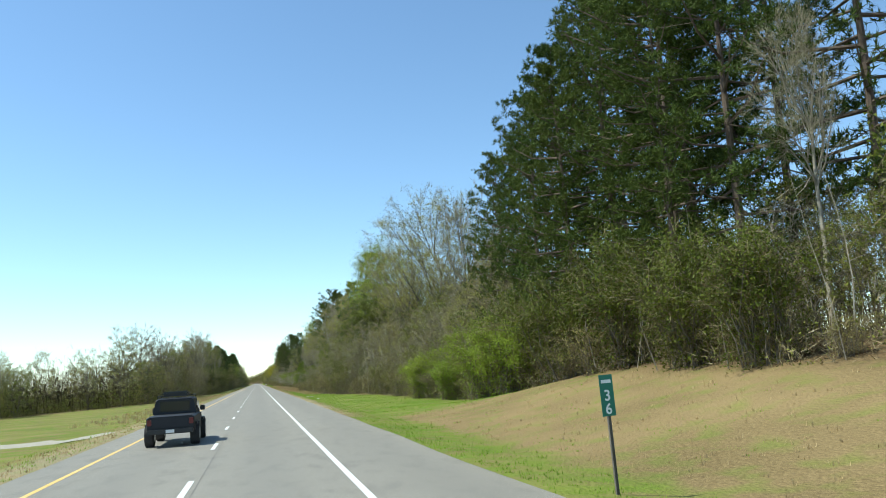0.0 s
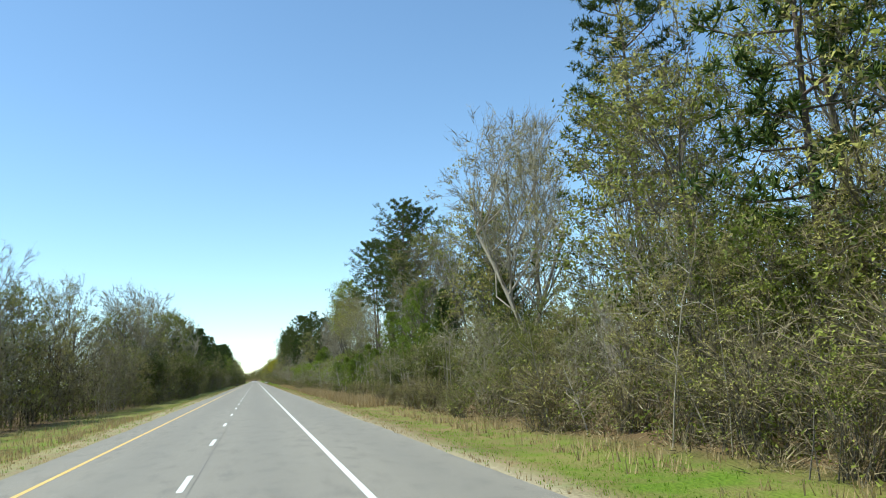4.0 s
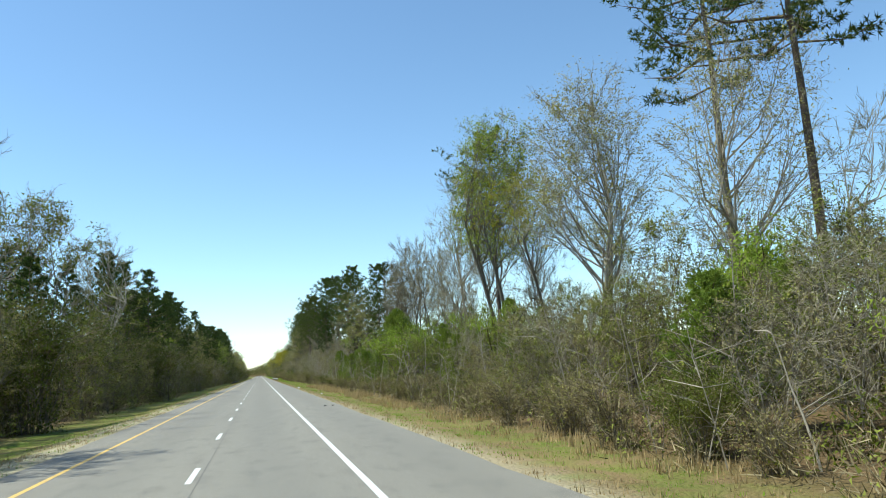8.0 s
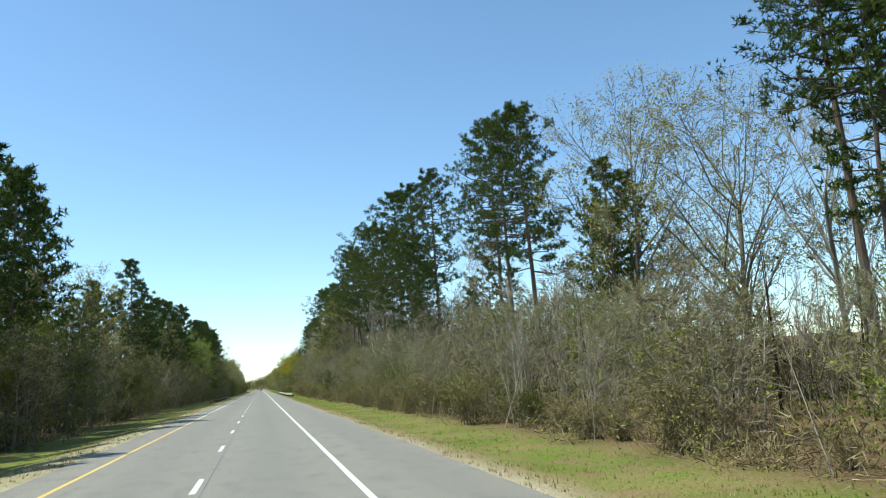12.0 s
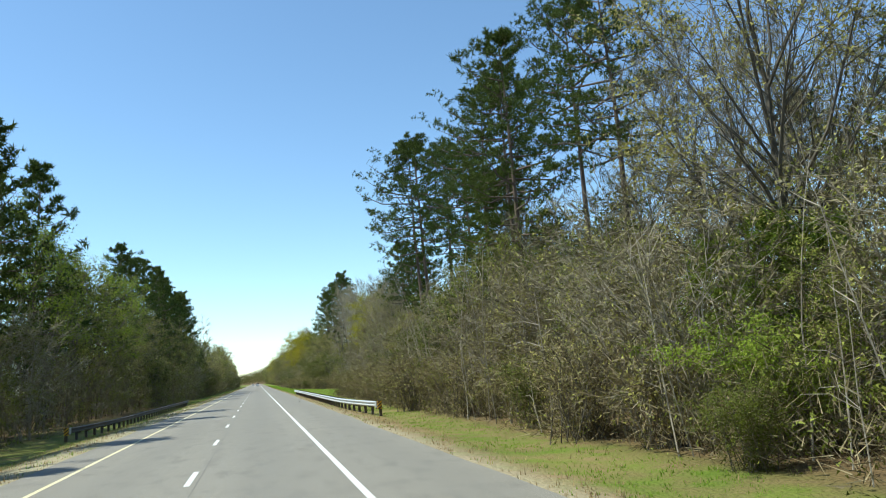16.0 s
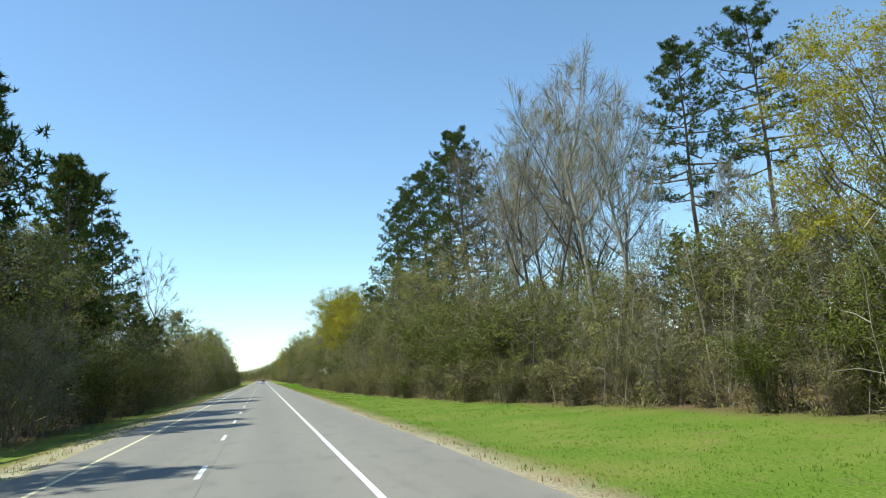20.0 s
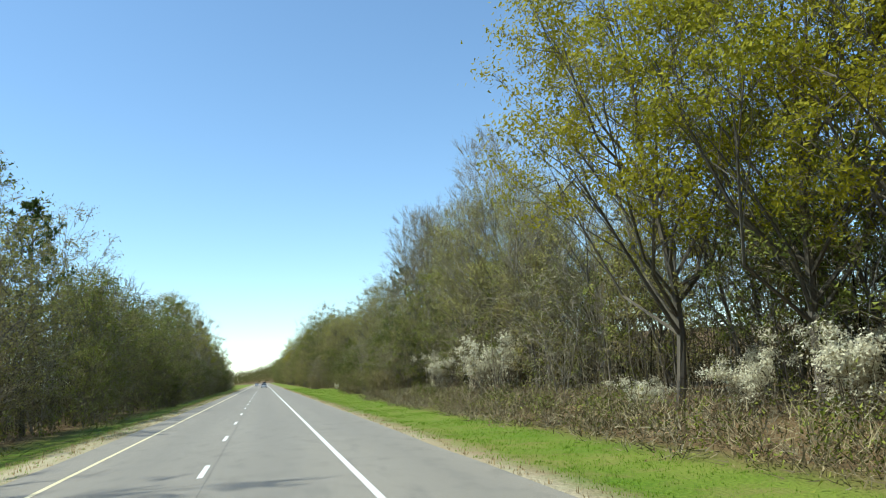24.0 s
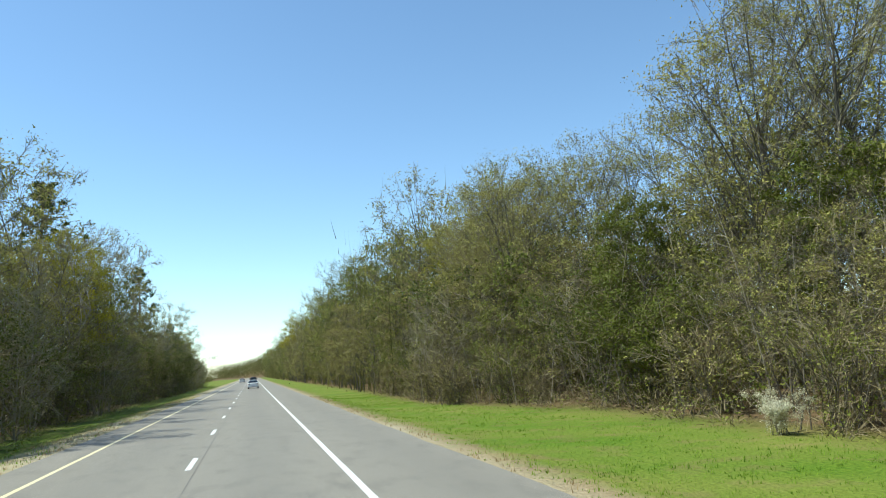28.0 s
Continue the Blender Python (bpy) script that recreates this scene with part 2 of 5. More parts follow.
def hardwood(seed, height, spread, base, lobes, subs, twigs, leaf, leaf_mat, bark, name, label, size=0.07, stems=1, fine=0.010, twig_mat=None, up=0.5, long=1.0, thick=1.0, category="tree", group="roadside woods"):
    """A broadleaved tree: trunk and limbs that carry a crown of rounded lobes, each a spray of branches ending in fine twigs, with leaves or buds where it has them."""
    rnd, rg = random.Random(seed), np.random.default_rng(seed)
    wood, haze, green = Geo(), Cloud(), Cloud()
    rise = height * (0.52 + 0.3 * base)
    trunks = []
    for st in range(stems):
        w = st * 6.283 / stems + seed
        p = Vector((0.25 * (stems > 1) * math.cos(w), 0.25 * (stems > 1) * math.sin(w), -0.3))
        d = Vector((0.16 * (stems > 1) * math.cos(w) + rnd.gauss(0, 0.03), 0.16 * (stems > 1) * math.sin(w) + rnd.gauss(0, 0.03), 1)).normalized()
        r0, pts, rad = height * 0.0105 * thick / stems ** 0.5, [], []
        for i in range(8):
            pts.append(p.copy())
            rad.append(r0 * (1 - 0.075 * i))
            d = rough_dir(rnd, d, 0.05)
            p = p + d * rise / 7
        wood.tube(pts, rad, 7)
        trunks.append((pts, rad))
    cz, hz = height * (1 + base) / 2, height * (1 - base) / 2
    starts, ends, hearts = [], [], []
    for k in range(lobes):
        u = (k + 0.5) / lobes
        z = 0.95 - 1.7 * u
        r = math.sqrt(max(0.05, 1 - z * z))
        w = k * 2.4 + seed + rnd.uniform(-0.3, 0.3)
        f = rnd.uniform(0.5, 0.82)
        lobe = spread * rnd.uniform(0.34, 0.5)
        c = Vector((math.cos(w) * r * spread * f, math.sin(w) * r * spread * f, min(cz + z * hz * rnd.uniform(0.75, 0.95), height - lobe * 0.8)))
        pts, rad = trunks[k % stems]
        run = math.hypot(c.x, c.y)
        low = min(max(c.z - run * rnd.uniform(0.8, 1.5) - 0.06 * height, height * base * 0.6), rise * 0.97)
        i = min(6, max(0, int((low + 0.3) / rise * 7)))
        q = pts[i].lerp(pts[i + 1], min(1.0, max(0.0, (low + 0.3) / rise * 7 - i)))
        bend = Vector((rnd.gauss(0, 0.06), rnd.gauss(0, 0.06), rnd.uniform(-0.14, 0.0))) * (c - q).length
        m1, m2 = q.lerp(c, 0.38) + bend, q.lerp(c, 0.72) + bend * 0.6 + Vector((0, 0, 0.03 * run))
        lr = rad[i] * rnd.uniform(0.42, 0.62)
        wood.tube([q, m1, m2, c], [lr, lr * 0.75, lr * 0.5, lr * 0.22], 5)
        for j in range(subs):
            s = rnd.uniform(0.15, 1)
            a = m1.lerp(m2, s * 2) if s < 0.5 else m2.lerp(c, s * 2 - 1)
            d = Vector((rnd.gauss(0, 1), rnd.gauss(0, 1), rnd.gauss(up, 0.8))).normalized()
            e = c + d * lobe * rnd.uniform(0.6, 1.1)
            wood.tube([a, a.lerp(e, 0.55) + Vector((rnd.gauss(0, 0.08), rnd.gauss(0, 0.08), -0.06)) * lobe, e], [max(lr * 0.28, 0.012), max(lr * 0.18, 0.009), 0.005], 3)
            starts.append(a)
            ends.append(e)
            hearts.append(c)
    a, e, c = (np.repeat(np.array([tuple(v) for v in g]), twigs, 0) for g in (starts, ends, hearts))
    n = len(a)
    p = a + (e - a) * rg.uniform(0.3, 1, (n, 1)) ** 0.5
    d = unit(unit(e - a) * 0.6 + unit(p - c) * 0.7 + np.array([0, 0, up * 0.5]) + rg.normal(size=(n, 3)) * 0.42)
    ln = height / 20 * long * rg.uniform(0.45, 1.25, (n, 1))
    out = unit(unit(p - c) + np.array([0, 0, 0.35]))
    haze.slivers(p, p + d * ln, fine * rg.uniform(0.8, 1.3, n), rg, out)
    for k in range(2):
        m = p + d * ln * rg.uniform(0.2, 0.8, (n, 1))
        haze.slivers(m, m + unit(d + rg.normal(size=(n, 3)) * 0.5) * ln * rg.uniform(0.4, 0.75, (n, 1)), fine * 0.8, rg, out)
    root = tagged(new(name), label, category, group)
    part("trunk", wood.mesh("trunk", bark), root)
    tagged(part("branchwork", haze.mesh("branchwork", twig_mat or M_TWIG), root), kind="stuff")
    if leaf:
        for k in range(leaf):
            clump = rg.normal(size=(n, 3)) * np.array([1, 1, 0.7])
            green.leaves(e + clump * 0.021 * height, size * rg.uniform(0.6, 1.3, n), rg, unit(unit(e - c) + clump * 0.5 + np.array([0, 0, 0.3])))
        part("crown", green.mesh("crown", leaf_mat), root)
    return root, height


def pine(seed, height, bare, branches, reach, name="pine_tree", label="tall loblolly pine with dark green needle clumps", dense=False, mat=None, clumps=5, tufts=9, needles=11, size=0.30, fat=0.026):
    """A pine: a straight trunk, spreading boughs turned up at the ends, and needles in tufts gathered into clumps."""
    rnd, rg = random.Random(seed), np.random.default_rng(seed)
    wood, green = Geo(), Cloud()
    pts, rad, n = [Vector((0, 0, -0.3))], [height * 0.0105], 8
    lean = Vector((rnd.gauss(0, 0.02), rnd.gauss(0, 0.02), 1))
    for i in range(n):
        pts.append(pts[-1] + (lean + Vector((rnd.gauss(0, 0.018), rnd.gauss(0, 0.018), 0))) * height * 0.985 / n)
        rad.append(height * 0.0105 * (1 - 0.88 * (i + 1) / n))
    wood.tube(pts, rad, 8)
    heart, puff = [], []
    for k in range(branches):
        u = (k + rnd.random()) / branches
        s = min(0.985, bare + (1 - bare) * u)
        i = min(int(s * n), n - 1)
        p = pts[i].lerp(pts[i + 1], s * n - i)
        w = k * 2.4 + rnd.uniform(-0.5, 0.5)
        if dense:
            ln = reach * (1 - u) ** 0.7 * rnd.uniform(0.75, 1.1) + 0.15
            rise = 0.2 + 0.6 * u
        else:
            ln = reach * (0.55 + 0.45 * math.sin(math.pi * min(1.0, 0.25 + 0.6 * u))) * (1 - u ** 3 * 0.72) * rnd.uniform(0.55, 1.12)
            rise = -0.05 + 0.75 * u ** 1.5
        d = Vector((math.cos(w), math.sin(w), rise)).normalized()
        side = Vector((-math.sin(w), math.cos(w), 0))
        mid, end = p + d * ln * 0.55 - Vector((0, 0, 0.04 * ln)), p + d * ln + Vector((0, 0, 0.14 * ln))
        wood.tube([p, mid, end], [0.014 * ln + 0.014, 0.009 * ln + 0.008, 0.006], 4)
        for j in range(clumps):
            f = (0.3 if dense else 0.42) + (0.72 if dense else 0.6) * (j + rnd.random()) / clumps
            q = p.lerp(mid, f / 0.55) if f < 0.55 else mid.lerp(end, (f - 0.55) / 0.45)
            e = q + side * rnd.gauss(0, 0.2 * ln) + Vector((0, 0, rnd.uniform(0.0, 0.12) * ln + 0.05))
            if not dense:
                wood.tube([q, e], [0.012, 0.006], 3)
            heart.append(tuple(e))
            puff.append((0.16 + 0.09 * ln) * rnd.uniform(0.75, 1.3))
    top = pts[-1]
    for j in range(3):
        heart.append((top.x + rnd.gauss(0, 0.2), top.y + rnd.gauss(0, 0.2), top.z - 0.25 * j))
        puff.append(0.16 if dense else 0.45)
    heart, puff = np.repeat(np.array(heart), tufts, 0), np.repeat(np.array(puff), tufts)
    off = unit(rg.normal(size=heart.shape)) * (rg.uniform(0.1, 1, (len(heart), 1)) ** 0.5)
    t = heart + off * puff[:, None] * np.array([1.0, 1.0, 0.62])
    t, off = np.repeat(t, needles, 0), np.repeat(off, needles, 0)
    d = unit(rg.normal(size=t.shape) * 0.75 + off * 0.6 + np.array([0, 0, 0.4]))
    green.slivers(t, t + d * size * rg.uniform(0.7, 1.2, (len(t), 1)), fat * rg.uniform(0.8, 1.2, len(t)), rg, off + np.array([0, 0, 0.3]))
    root = tagged(new(name), label, "tree", "roadside woods")
    part("trunk", wood.mesh("trunk", M_PINEBARK), root)
    part("crown", green.mesh("crown", mat or M_NEEDLE), root)
    return root, height


def bush(seed, height, stems, twigs, leaves, leaf_mat, name, label, size=0.08, width=0.7, twig_mat=None, low=0.15, fine=0.010, apart=False):
    """Many arching stems from the ground with fine twigs and, where it has them, leaves."""
    rnd, rg = random.Random(seed), np.random.default_rng(seed)
    wood, haze, green = [Geo()], Cloud(), Cloud()
    starts, ends = [], []
    for k in range(stems):
        if apart and k:
            wood.append(Geo())
        w = rnd.uniform(0, 6.283)
        p = Vector((rnd.gauss(0, 0.12 * width * height), rnd.gauss(0, 0.12 * width * height), -0.1))
        o = rnd.uniform(0.05, 0.8) * width
        ln = height * rnd.uniform(0.5, 1.0)
        m = p + Vector((math.cos(w) * o * 0.5, math.sin(w) * o * 0.5, 0.72)) * ln
        e = p + Vector((math.cos(w) * o * 1.25, math.sin(w) * o * 1.25, 1.0 - 0.25 * o)) * ln
        r = 0.006 * height
        wood[-1].tube([p, p.lerp(m, 0.5) + Vector((rnd.gauss(0, 0.04), rnd.gauss(0, 0.04), 0)) * ln, m, e], [r, r * 0.8, r * 0.5, 0.004], 4)
        starts += [p, m]
        ends += [m, e]
    a, e = (np.repeat(np.array([tuple(v) for v in g]), twigs, 0) for g in (starts, ends))
    n = len(a)
    p = a + (e - a) * rg.uniform(low, 1, (n, 1))
    out = (p - np.array([0, 0, height * 0.35])) * np.array([1, 1, 0.6])
    d = unit(unit(e - a) * 0.5 + unit(out) * 0.6 + rg.normal(size=(n, 3)) * 0.5)
    ln = height * rg.uniform(0.08, 0.22, (n, 1))
    out = unit(out)
    haze.slivers(p, p + d * ln, fine, rg, out)
    m = p + d * ln * rg.uniform(0.2, 0.8, (n, 1))
    haze.slivers(m, m + unit(d + rg.normal(size=(n, 3)) * 0.6) * ln * 0.6, fine * 0.8, rg, out)
    root = tagged(new(name), label, "shrub", "roadside thicket")
    for g in wood:
        stem = part("stem", g.mesh("stem", twig_mat or M_GREYBARK), root)
        if not apart:
            tagged(stem, kind="stuff")
    tagged(part("branchwork", haze.mesh("branchwork", twig_mat or M_BRUSH), root), kind="stuff")
    if leaves:
        for k in range(leaves):
            clump = rg.normal(size=(n, 3)) * np.array([1, 1, 0.7])
            at = e + clump * 0.05 * height if k % 2 else p + d * ln * rg.uniform(0.3, 1.3, (n, 1)) + clump * 0.02 * height
            green.leaves(at, size * rg.uniform(0.6, 1.3, n), rg, unit(out + clump * 0.4))
        part("crown", green.mesh("crown", leaf_mat), root)
    return root, height


BARE = "leafless grey-brown hardwood with fine spreading twigs"
BUDS = "hardwood in early spring with olive buds on fine twigs"
LIME = "slender hardwood flushed with fresh lime-green leaves"
GOLD = "spreading oak with golden-green spring catkins"
THICK = "tangled brown thicket of bare stems with a few olive leaves"
SAPL = "clump of slender pale saplings with olive buds"
UNDER = "low spreading understory tree hazed with olive-brown buds"
EVER = "dense evergreen shrub hung with vines and olive leaves"
IVY = "tall hardwood wrapped in olive-green evergreen vines"
YP = "bushy bright green young pine branching to the ground"
FARP = dict(clumps=4, tufts=6, needles=7, size=0.42, fat=0.055)
KINDS = {
    "pine": [pine(11, 24, 0.5, 42, 5.0, tufts=11), pine(12, 26, 0.56, 40, 5.2, tufts=11), pine(13, 22, 0.42, 44, 4.6, tufts=11), pine(14, 25, 0.6, 36, 5.4, tufts=11)],
    "low_pine": [pine(18, 22, 0.22, 56, 5.2, tufts=11), pine(19, 24, 0.3, 54, 5.2, tufts=11)],
    "far_pine": [pine(15, 20, 0.35, 44, 3.6, **FARP), pine(16, 22, 0.42, 40, 4.0, **FARP), pine(17, 19, 0.25, 46, 3.6, **FARP)],
    "young": [pine(21, 8, 0.03, 60, 3.0, "young_pine", YP, True, M_YOUNG, 5, 7, 8, 0.22, 0.019), pine(22, 6, 0.03, 54, 2.6, "young_pine", YP, True, M_YOUNG, 5, 7, 8, 0.20, 0.018)],
    "cedar": [pine(25, 7, 0.03, 54, 1.9, "cedar_tree", "dark green cedar with foliage down to the ground", True, None, 5, 7, 8, 0.2, 0.02)],
    "bare": [hardwood(31, 19, 3.7, 0.38, 18, 11, 13, 0, None, M_GREYBARK, "bare_tree", BARE, up=0.6, long=0.95, thick=0.85), hardwood(32, 21, 3.2, 0.42, 17, 11, 13, 0, None, M_PALEBARK, "bare_tree", BARE, twig_mat=M_PALETWIG, up=0.7, long=1.0, thick=0.8), hardwood(33, 18, 3.6, 0.3, 18, 11, 13, 0, None, M_GREYBARK, "bare_tree", BARE, stems=2, twig_mat=M_PALETWIG, up=0.6, long=0.95)],
    "far_bare": [hardwood(34, 17, 4.2, 0.25, 14, 8, 10, 0, None, M_GREYBARK, "bare_tree", BARE, fine=0.018, up=0.5, long=1.0), hardwood(35, 18, 3.8, 0.3, 14, 8, 10, 0, None, M_PALEBARK, "bare_tree", BARE, fine=0.018, twig_mat=M_PALETWIG, up=0.55, long=1.0)],
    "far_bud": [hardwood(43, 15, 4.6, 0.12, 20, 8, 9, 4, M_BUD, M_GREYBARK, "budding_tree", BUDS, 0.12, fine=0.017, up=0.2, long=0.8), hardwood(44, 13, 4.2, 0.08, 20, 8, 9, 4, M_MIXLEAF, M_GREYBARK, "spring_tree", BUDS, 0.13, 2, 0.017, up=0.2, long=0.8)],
    "bud": [hardwood(41, 17, 4.8, 0.22, 22, 11, 7, 7, M_BUD, M_GREYBARK, "budding_tree", BUDS, 0.092, up=0.25, long=0.75, fine=0.013), hardwood(42, 15, 4.6, 0.15, 22, 11, 7, 7, M_BUD, M_GREYBARK, "budding_tree", BUDS, 0.088, 2, up=0.25, long=0.75, fine=0.013), hardwood(45, 18, 4.2, 0.28, 20, 11, 8, 4, M_BUD, M_PALEBARK, "spring_tree", BUDS, 0.095, fine=0.013, twig_mat=M_PALETWIG, up=0.3, long=0.8)],
    "lime": [hardwood(51, 20, 3.4, 0.35, 18, 9, 8, 7, M_LIME, M_GREYBARK, "leafing_tree", LIME, 0.11, thick=0.8), hardwood(52, 14, 3.6, 0.2, 16, 9, 8, 7, M_LIME, M_GREYBARK, "leafing_tree", LIME, 0.11, 2)],
    "gold": [hardwood(55, 18, 5.8, 0.25, 26, 11, 8, 14, M_GOLD, M_GREYBARK, "oak_tree", GOLD, 0.12, up=0.2, long=0.75)],
    "thin_gold": [hardwood(56, 18, 3.8, 0.58, 13, 9, 6, 6, M_GOLD, M_GREYBARK, "flowering_oak", "tall oak with a thin crown of golden-green catkins", 0.11, up=0.3, long=0.9)],
    "red": [hardwood(58, 17, 4.2, 0.2, 18, 10, 8, 5, M_REDBUD, M_GREYBARK, "maple_tree", "maple in early spring with reddish buds on bare twigs", 0.08, 2, 0.013)],
    "ivy": [hardwood(59, 12, 3.6, 0.05, 22, 9, 7, 12, M_DARKLEAF, M_GREYBARK, "vine_clad_tree", IVY, 0.12, 2, up=0.1)],
    "under": [hardwood(60, 8, 2.9, 0.02, 18, 9, 7, 6, M_MIXLEAF, M_GREYBARK, "understory_tree", UNDER, 0.082, 3, 0.014, M_BRUSH, 0.05, 1.5), hardwood(66, 9, 2.8, 0.02, 18, 9, 7, 5, M_BUD, M_GREYBARK, "brushwood_tree", UNDER, 0.075, 3, 0.014, M_BRUSH, 0.05, 1.5)],
    "twiggy": [hardwood(67, 7.5, 2.8, 0.02, 18, 10, 10, 1, M_BUD, M_PALEBARK, "thicket_tree", "low spreading understory tree of fine grey-brown twigs", 0.08, 3, 0.015, M_TWIG, 0.05, 1.6), hardwood(68, 8.5, 2.7, 0.02, 18, 10, 9, 2, M_MIXLEAF, M_PALEBARK, "sapling_tree", UNDER, 0.085, 3, 0.015, M_PALETWIG, 0.05, 1.6)],
    "sapling": [bush(64, 8.0, 6, 45, 1, M_BUD, "sapling_clump", SAPL, 0.06, 0.3, M_PALEBARK, 0.15, 0.010, True), bush(65, 9.5, 5, 48, 1, M_BUD, "sapling_clump", SAPL, 0.06, 0.26, M_PALEBARK, 0.2, 0.010, True)],
    "brush": [bush(61, 3.4, 36, 22, 1, M_BUD, "thicket_bush", THICK, 0.06, 0.9), bush(62, 2.6, 36, 20, 1, M_BUD, "thicket_bush", "tangled brown thicket of bare stems with a few dull leaves", 0.06, 0.9), bush(63, 4.0, 36, 22, 2, M_MIXLEAF, "thicket_bush", THICK, 0.065, 0.9)],
    "shrub": [bush(71, 4.2, 44, 22, 8, M_LIME, "green_shrub", "rounded shrub dense with bright green leaves", 0.075, 0.95, low=0.05)],
    "vine": [bush(75, 5.5, 44, 22, 7, M_DARKLEAF, "evergreen_shrub", EVER, 0.09, 0.85, low=0.05)],
    "dogwood": [bush(81, 4.4, 22, 14, 10, M_BLOOM, "dogwood_tree", "small dogwood covered in white blossom at the wood's edge", 0.115, 0.85, None, 0.35)],
}
random.seed(5)


# ---- lie of the land ----
EDGE_R = ((-60, 16), (30, 19), (70, 18), (100, 16.5), (130, 12.2), (160, 11.5), (280, 10.2), (330, 11), (400, 11.8), (560, 11), (640, 12), (655, 17), (690, 20), (715, 16), (740, 13.2), (780, 11.5), (872, 12), (884, 13.2), (920, 13.5), (945, 16), (968, 16), (985, 12), (1020, 13), (1700, 13))
EDGE_L = ((-60, 60), (60, 45), (130, 30), (165, 18), (200, 14), (300, 11.5), (600, 12.5), (700, 10.5), (960, 10.5), (1050, 11.5), (1130, 12), (1200, 13), (1250, 32), (1700, 30))


def between(table, y):
    return float(np.interp(y, [a for a, b in table], [b for a, b in table]))


def smooth(a, b, v):
    s = min(1.0, max(0.0, (v - a) / (b - a)))
    return s * s * (3 - 2 * s)


def ground_z(x, y):
    if y > 1640:
        return -0.05 + 48 * smooth(1660, 2050, y) * smooth(-60, 130, x)
    if -5.4 < x < 6.8:
        return -0.05
    if x > 0:
        z = -0.03 - 0.22 * smooth(6.8, 9.5, x)
        bank = 1 - smooth(35, 62, y)
        z += bank * 2.6 * smooth(8.5, 24, x)
        z += 0.5 * smooth(between(EDGE_R, y), between(EDGE_R, y) + 10, x)
    else:
        z = -0.03 - 0.5 * smooth(5.4, 10, -x)
    return z + 0.07 * noise.noise((x * 0.25, y * 0.25, 0)) * smooth(0.1, 2, abs(x - 0.7) - 6)


def plant(kind, x, y, height=None, variant=None, rng=random, lean=0.0):
    protos = KINDS[kind]
    root, h = protos[rng.randrange(len(protos)) if variant is None else variant]
    s = (height or h * rng.uniform(0.82, 1.15)) / h
    m = pose(x, y, ground_z(x, y), rng.uniform(-2, 2), rng.uniform(-2, 2) + lean, rng.uniform(0, 360)) @ Matrix.Diagonal((s, s, s, 1))
    return copy_thing(root, m)


def sheet(name, xs, ys, height, mat, attrs=None):
    v = [(x, y, height(x, y)) for y in ys for x in xs]
    w = len(xs)
    f = [(j * w + i, j * w + i + 1, (j + 1) * w + i + 1, (j + 1) * w + i) for j in range(len(ys) - 1) for i in range(w - 1)]
    me = bpy.data.meshes.new(name)
    me.from_pydata(v, [], f)
    me.materials.append(mat)
    for key, fn in (attrs or {}).items():
        a = me.attributes.new(key, "FLOAT", "POINT")
        a.data.foreach_set("value", [fn(p[0], p[1]) for p in v])
    me.polygons.foreach_set("use_smooth", [True] * len(f))
    me.update()
    return new(name, me)


GREEN_R = ((-60, 0.35), (8, 0.3), (40, 0.25), (52, 0.9), (140, 0.95), (165, 0.35), (250, 0.25), (330, 0.4), (420, 0.45), (540, 0.6), (575, 0.4), (640, 0.8), (660, 1.15), (800, 1.0), (1700, 1.0))


def green(x, y):
    if x > 0:
        g = between(GREEN_R, y)
        if 562 < y < 664:
            return g * smooth(7.7, 9.0, x)
        return g * smooth(6.7, 8.6, x) if y > 45 else (0.75 if x < 9.5 else 0.05)
    return 0.22 + (0.35 + 0.35 * smooth(600, 700, y)) * smooth(6.2, 9, -x)


def litter(x, y):
    if y > 1640:
        return 1.0
    if x > 0:
        return smooth(between(EDGE_R, y) - 0.8, between(EDGE_R, y) + 1.5, x)
    return smooth(between(EDGE_L, y), between(EDGE_L, y) + 3, -x)


def pale(x, y):
    """Bleached gritty strip beside the pavement."""
    k = 0.75 + 0.5 * noise.noise((x * 0.6, y * 0.15, 4))
    if x > 0:
        return k * 0.7 * (1 - smooth(6.9, 7.7, x)) * smooth(40, 70, y)
    return k * 0.8 * (1 - smooth(6.2, 7.9, -x)) * (0.4 + 0.6 * smooth(150, 250, y))


XS = [-3000, -500, -200, -130, -100, -70, -50, -40, -32, -26, -21, -17, -14, -12, -10.5, -9.2, -8, -7, -6.2, -5.4, -4.6, 6.0, 6.8, 7.4, 8.1, 9, 10, 11, 12, 13.2, 14.5, 16, 18, 20, 22, 24, 27, 32, 45, 70, 110, 200, 500, 3000]
YS = [-3000, -400, -120] + [-60 + 4 * i for i in range(340)] + [1320, 1400, 1600, 1640, 1660, 1720, 1800, 1880, 1960, 2050, 2200, 3000, 4500]
tagged(sheet("ground", XS, YS, ground_z, M_EARTH, {"green": green, "litter": litter, "pale": pale}), "grass verges and leaf-strewn woodland floor", "ground", kind="structure")

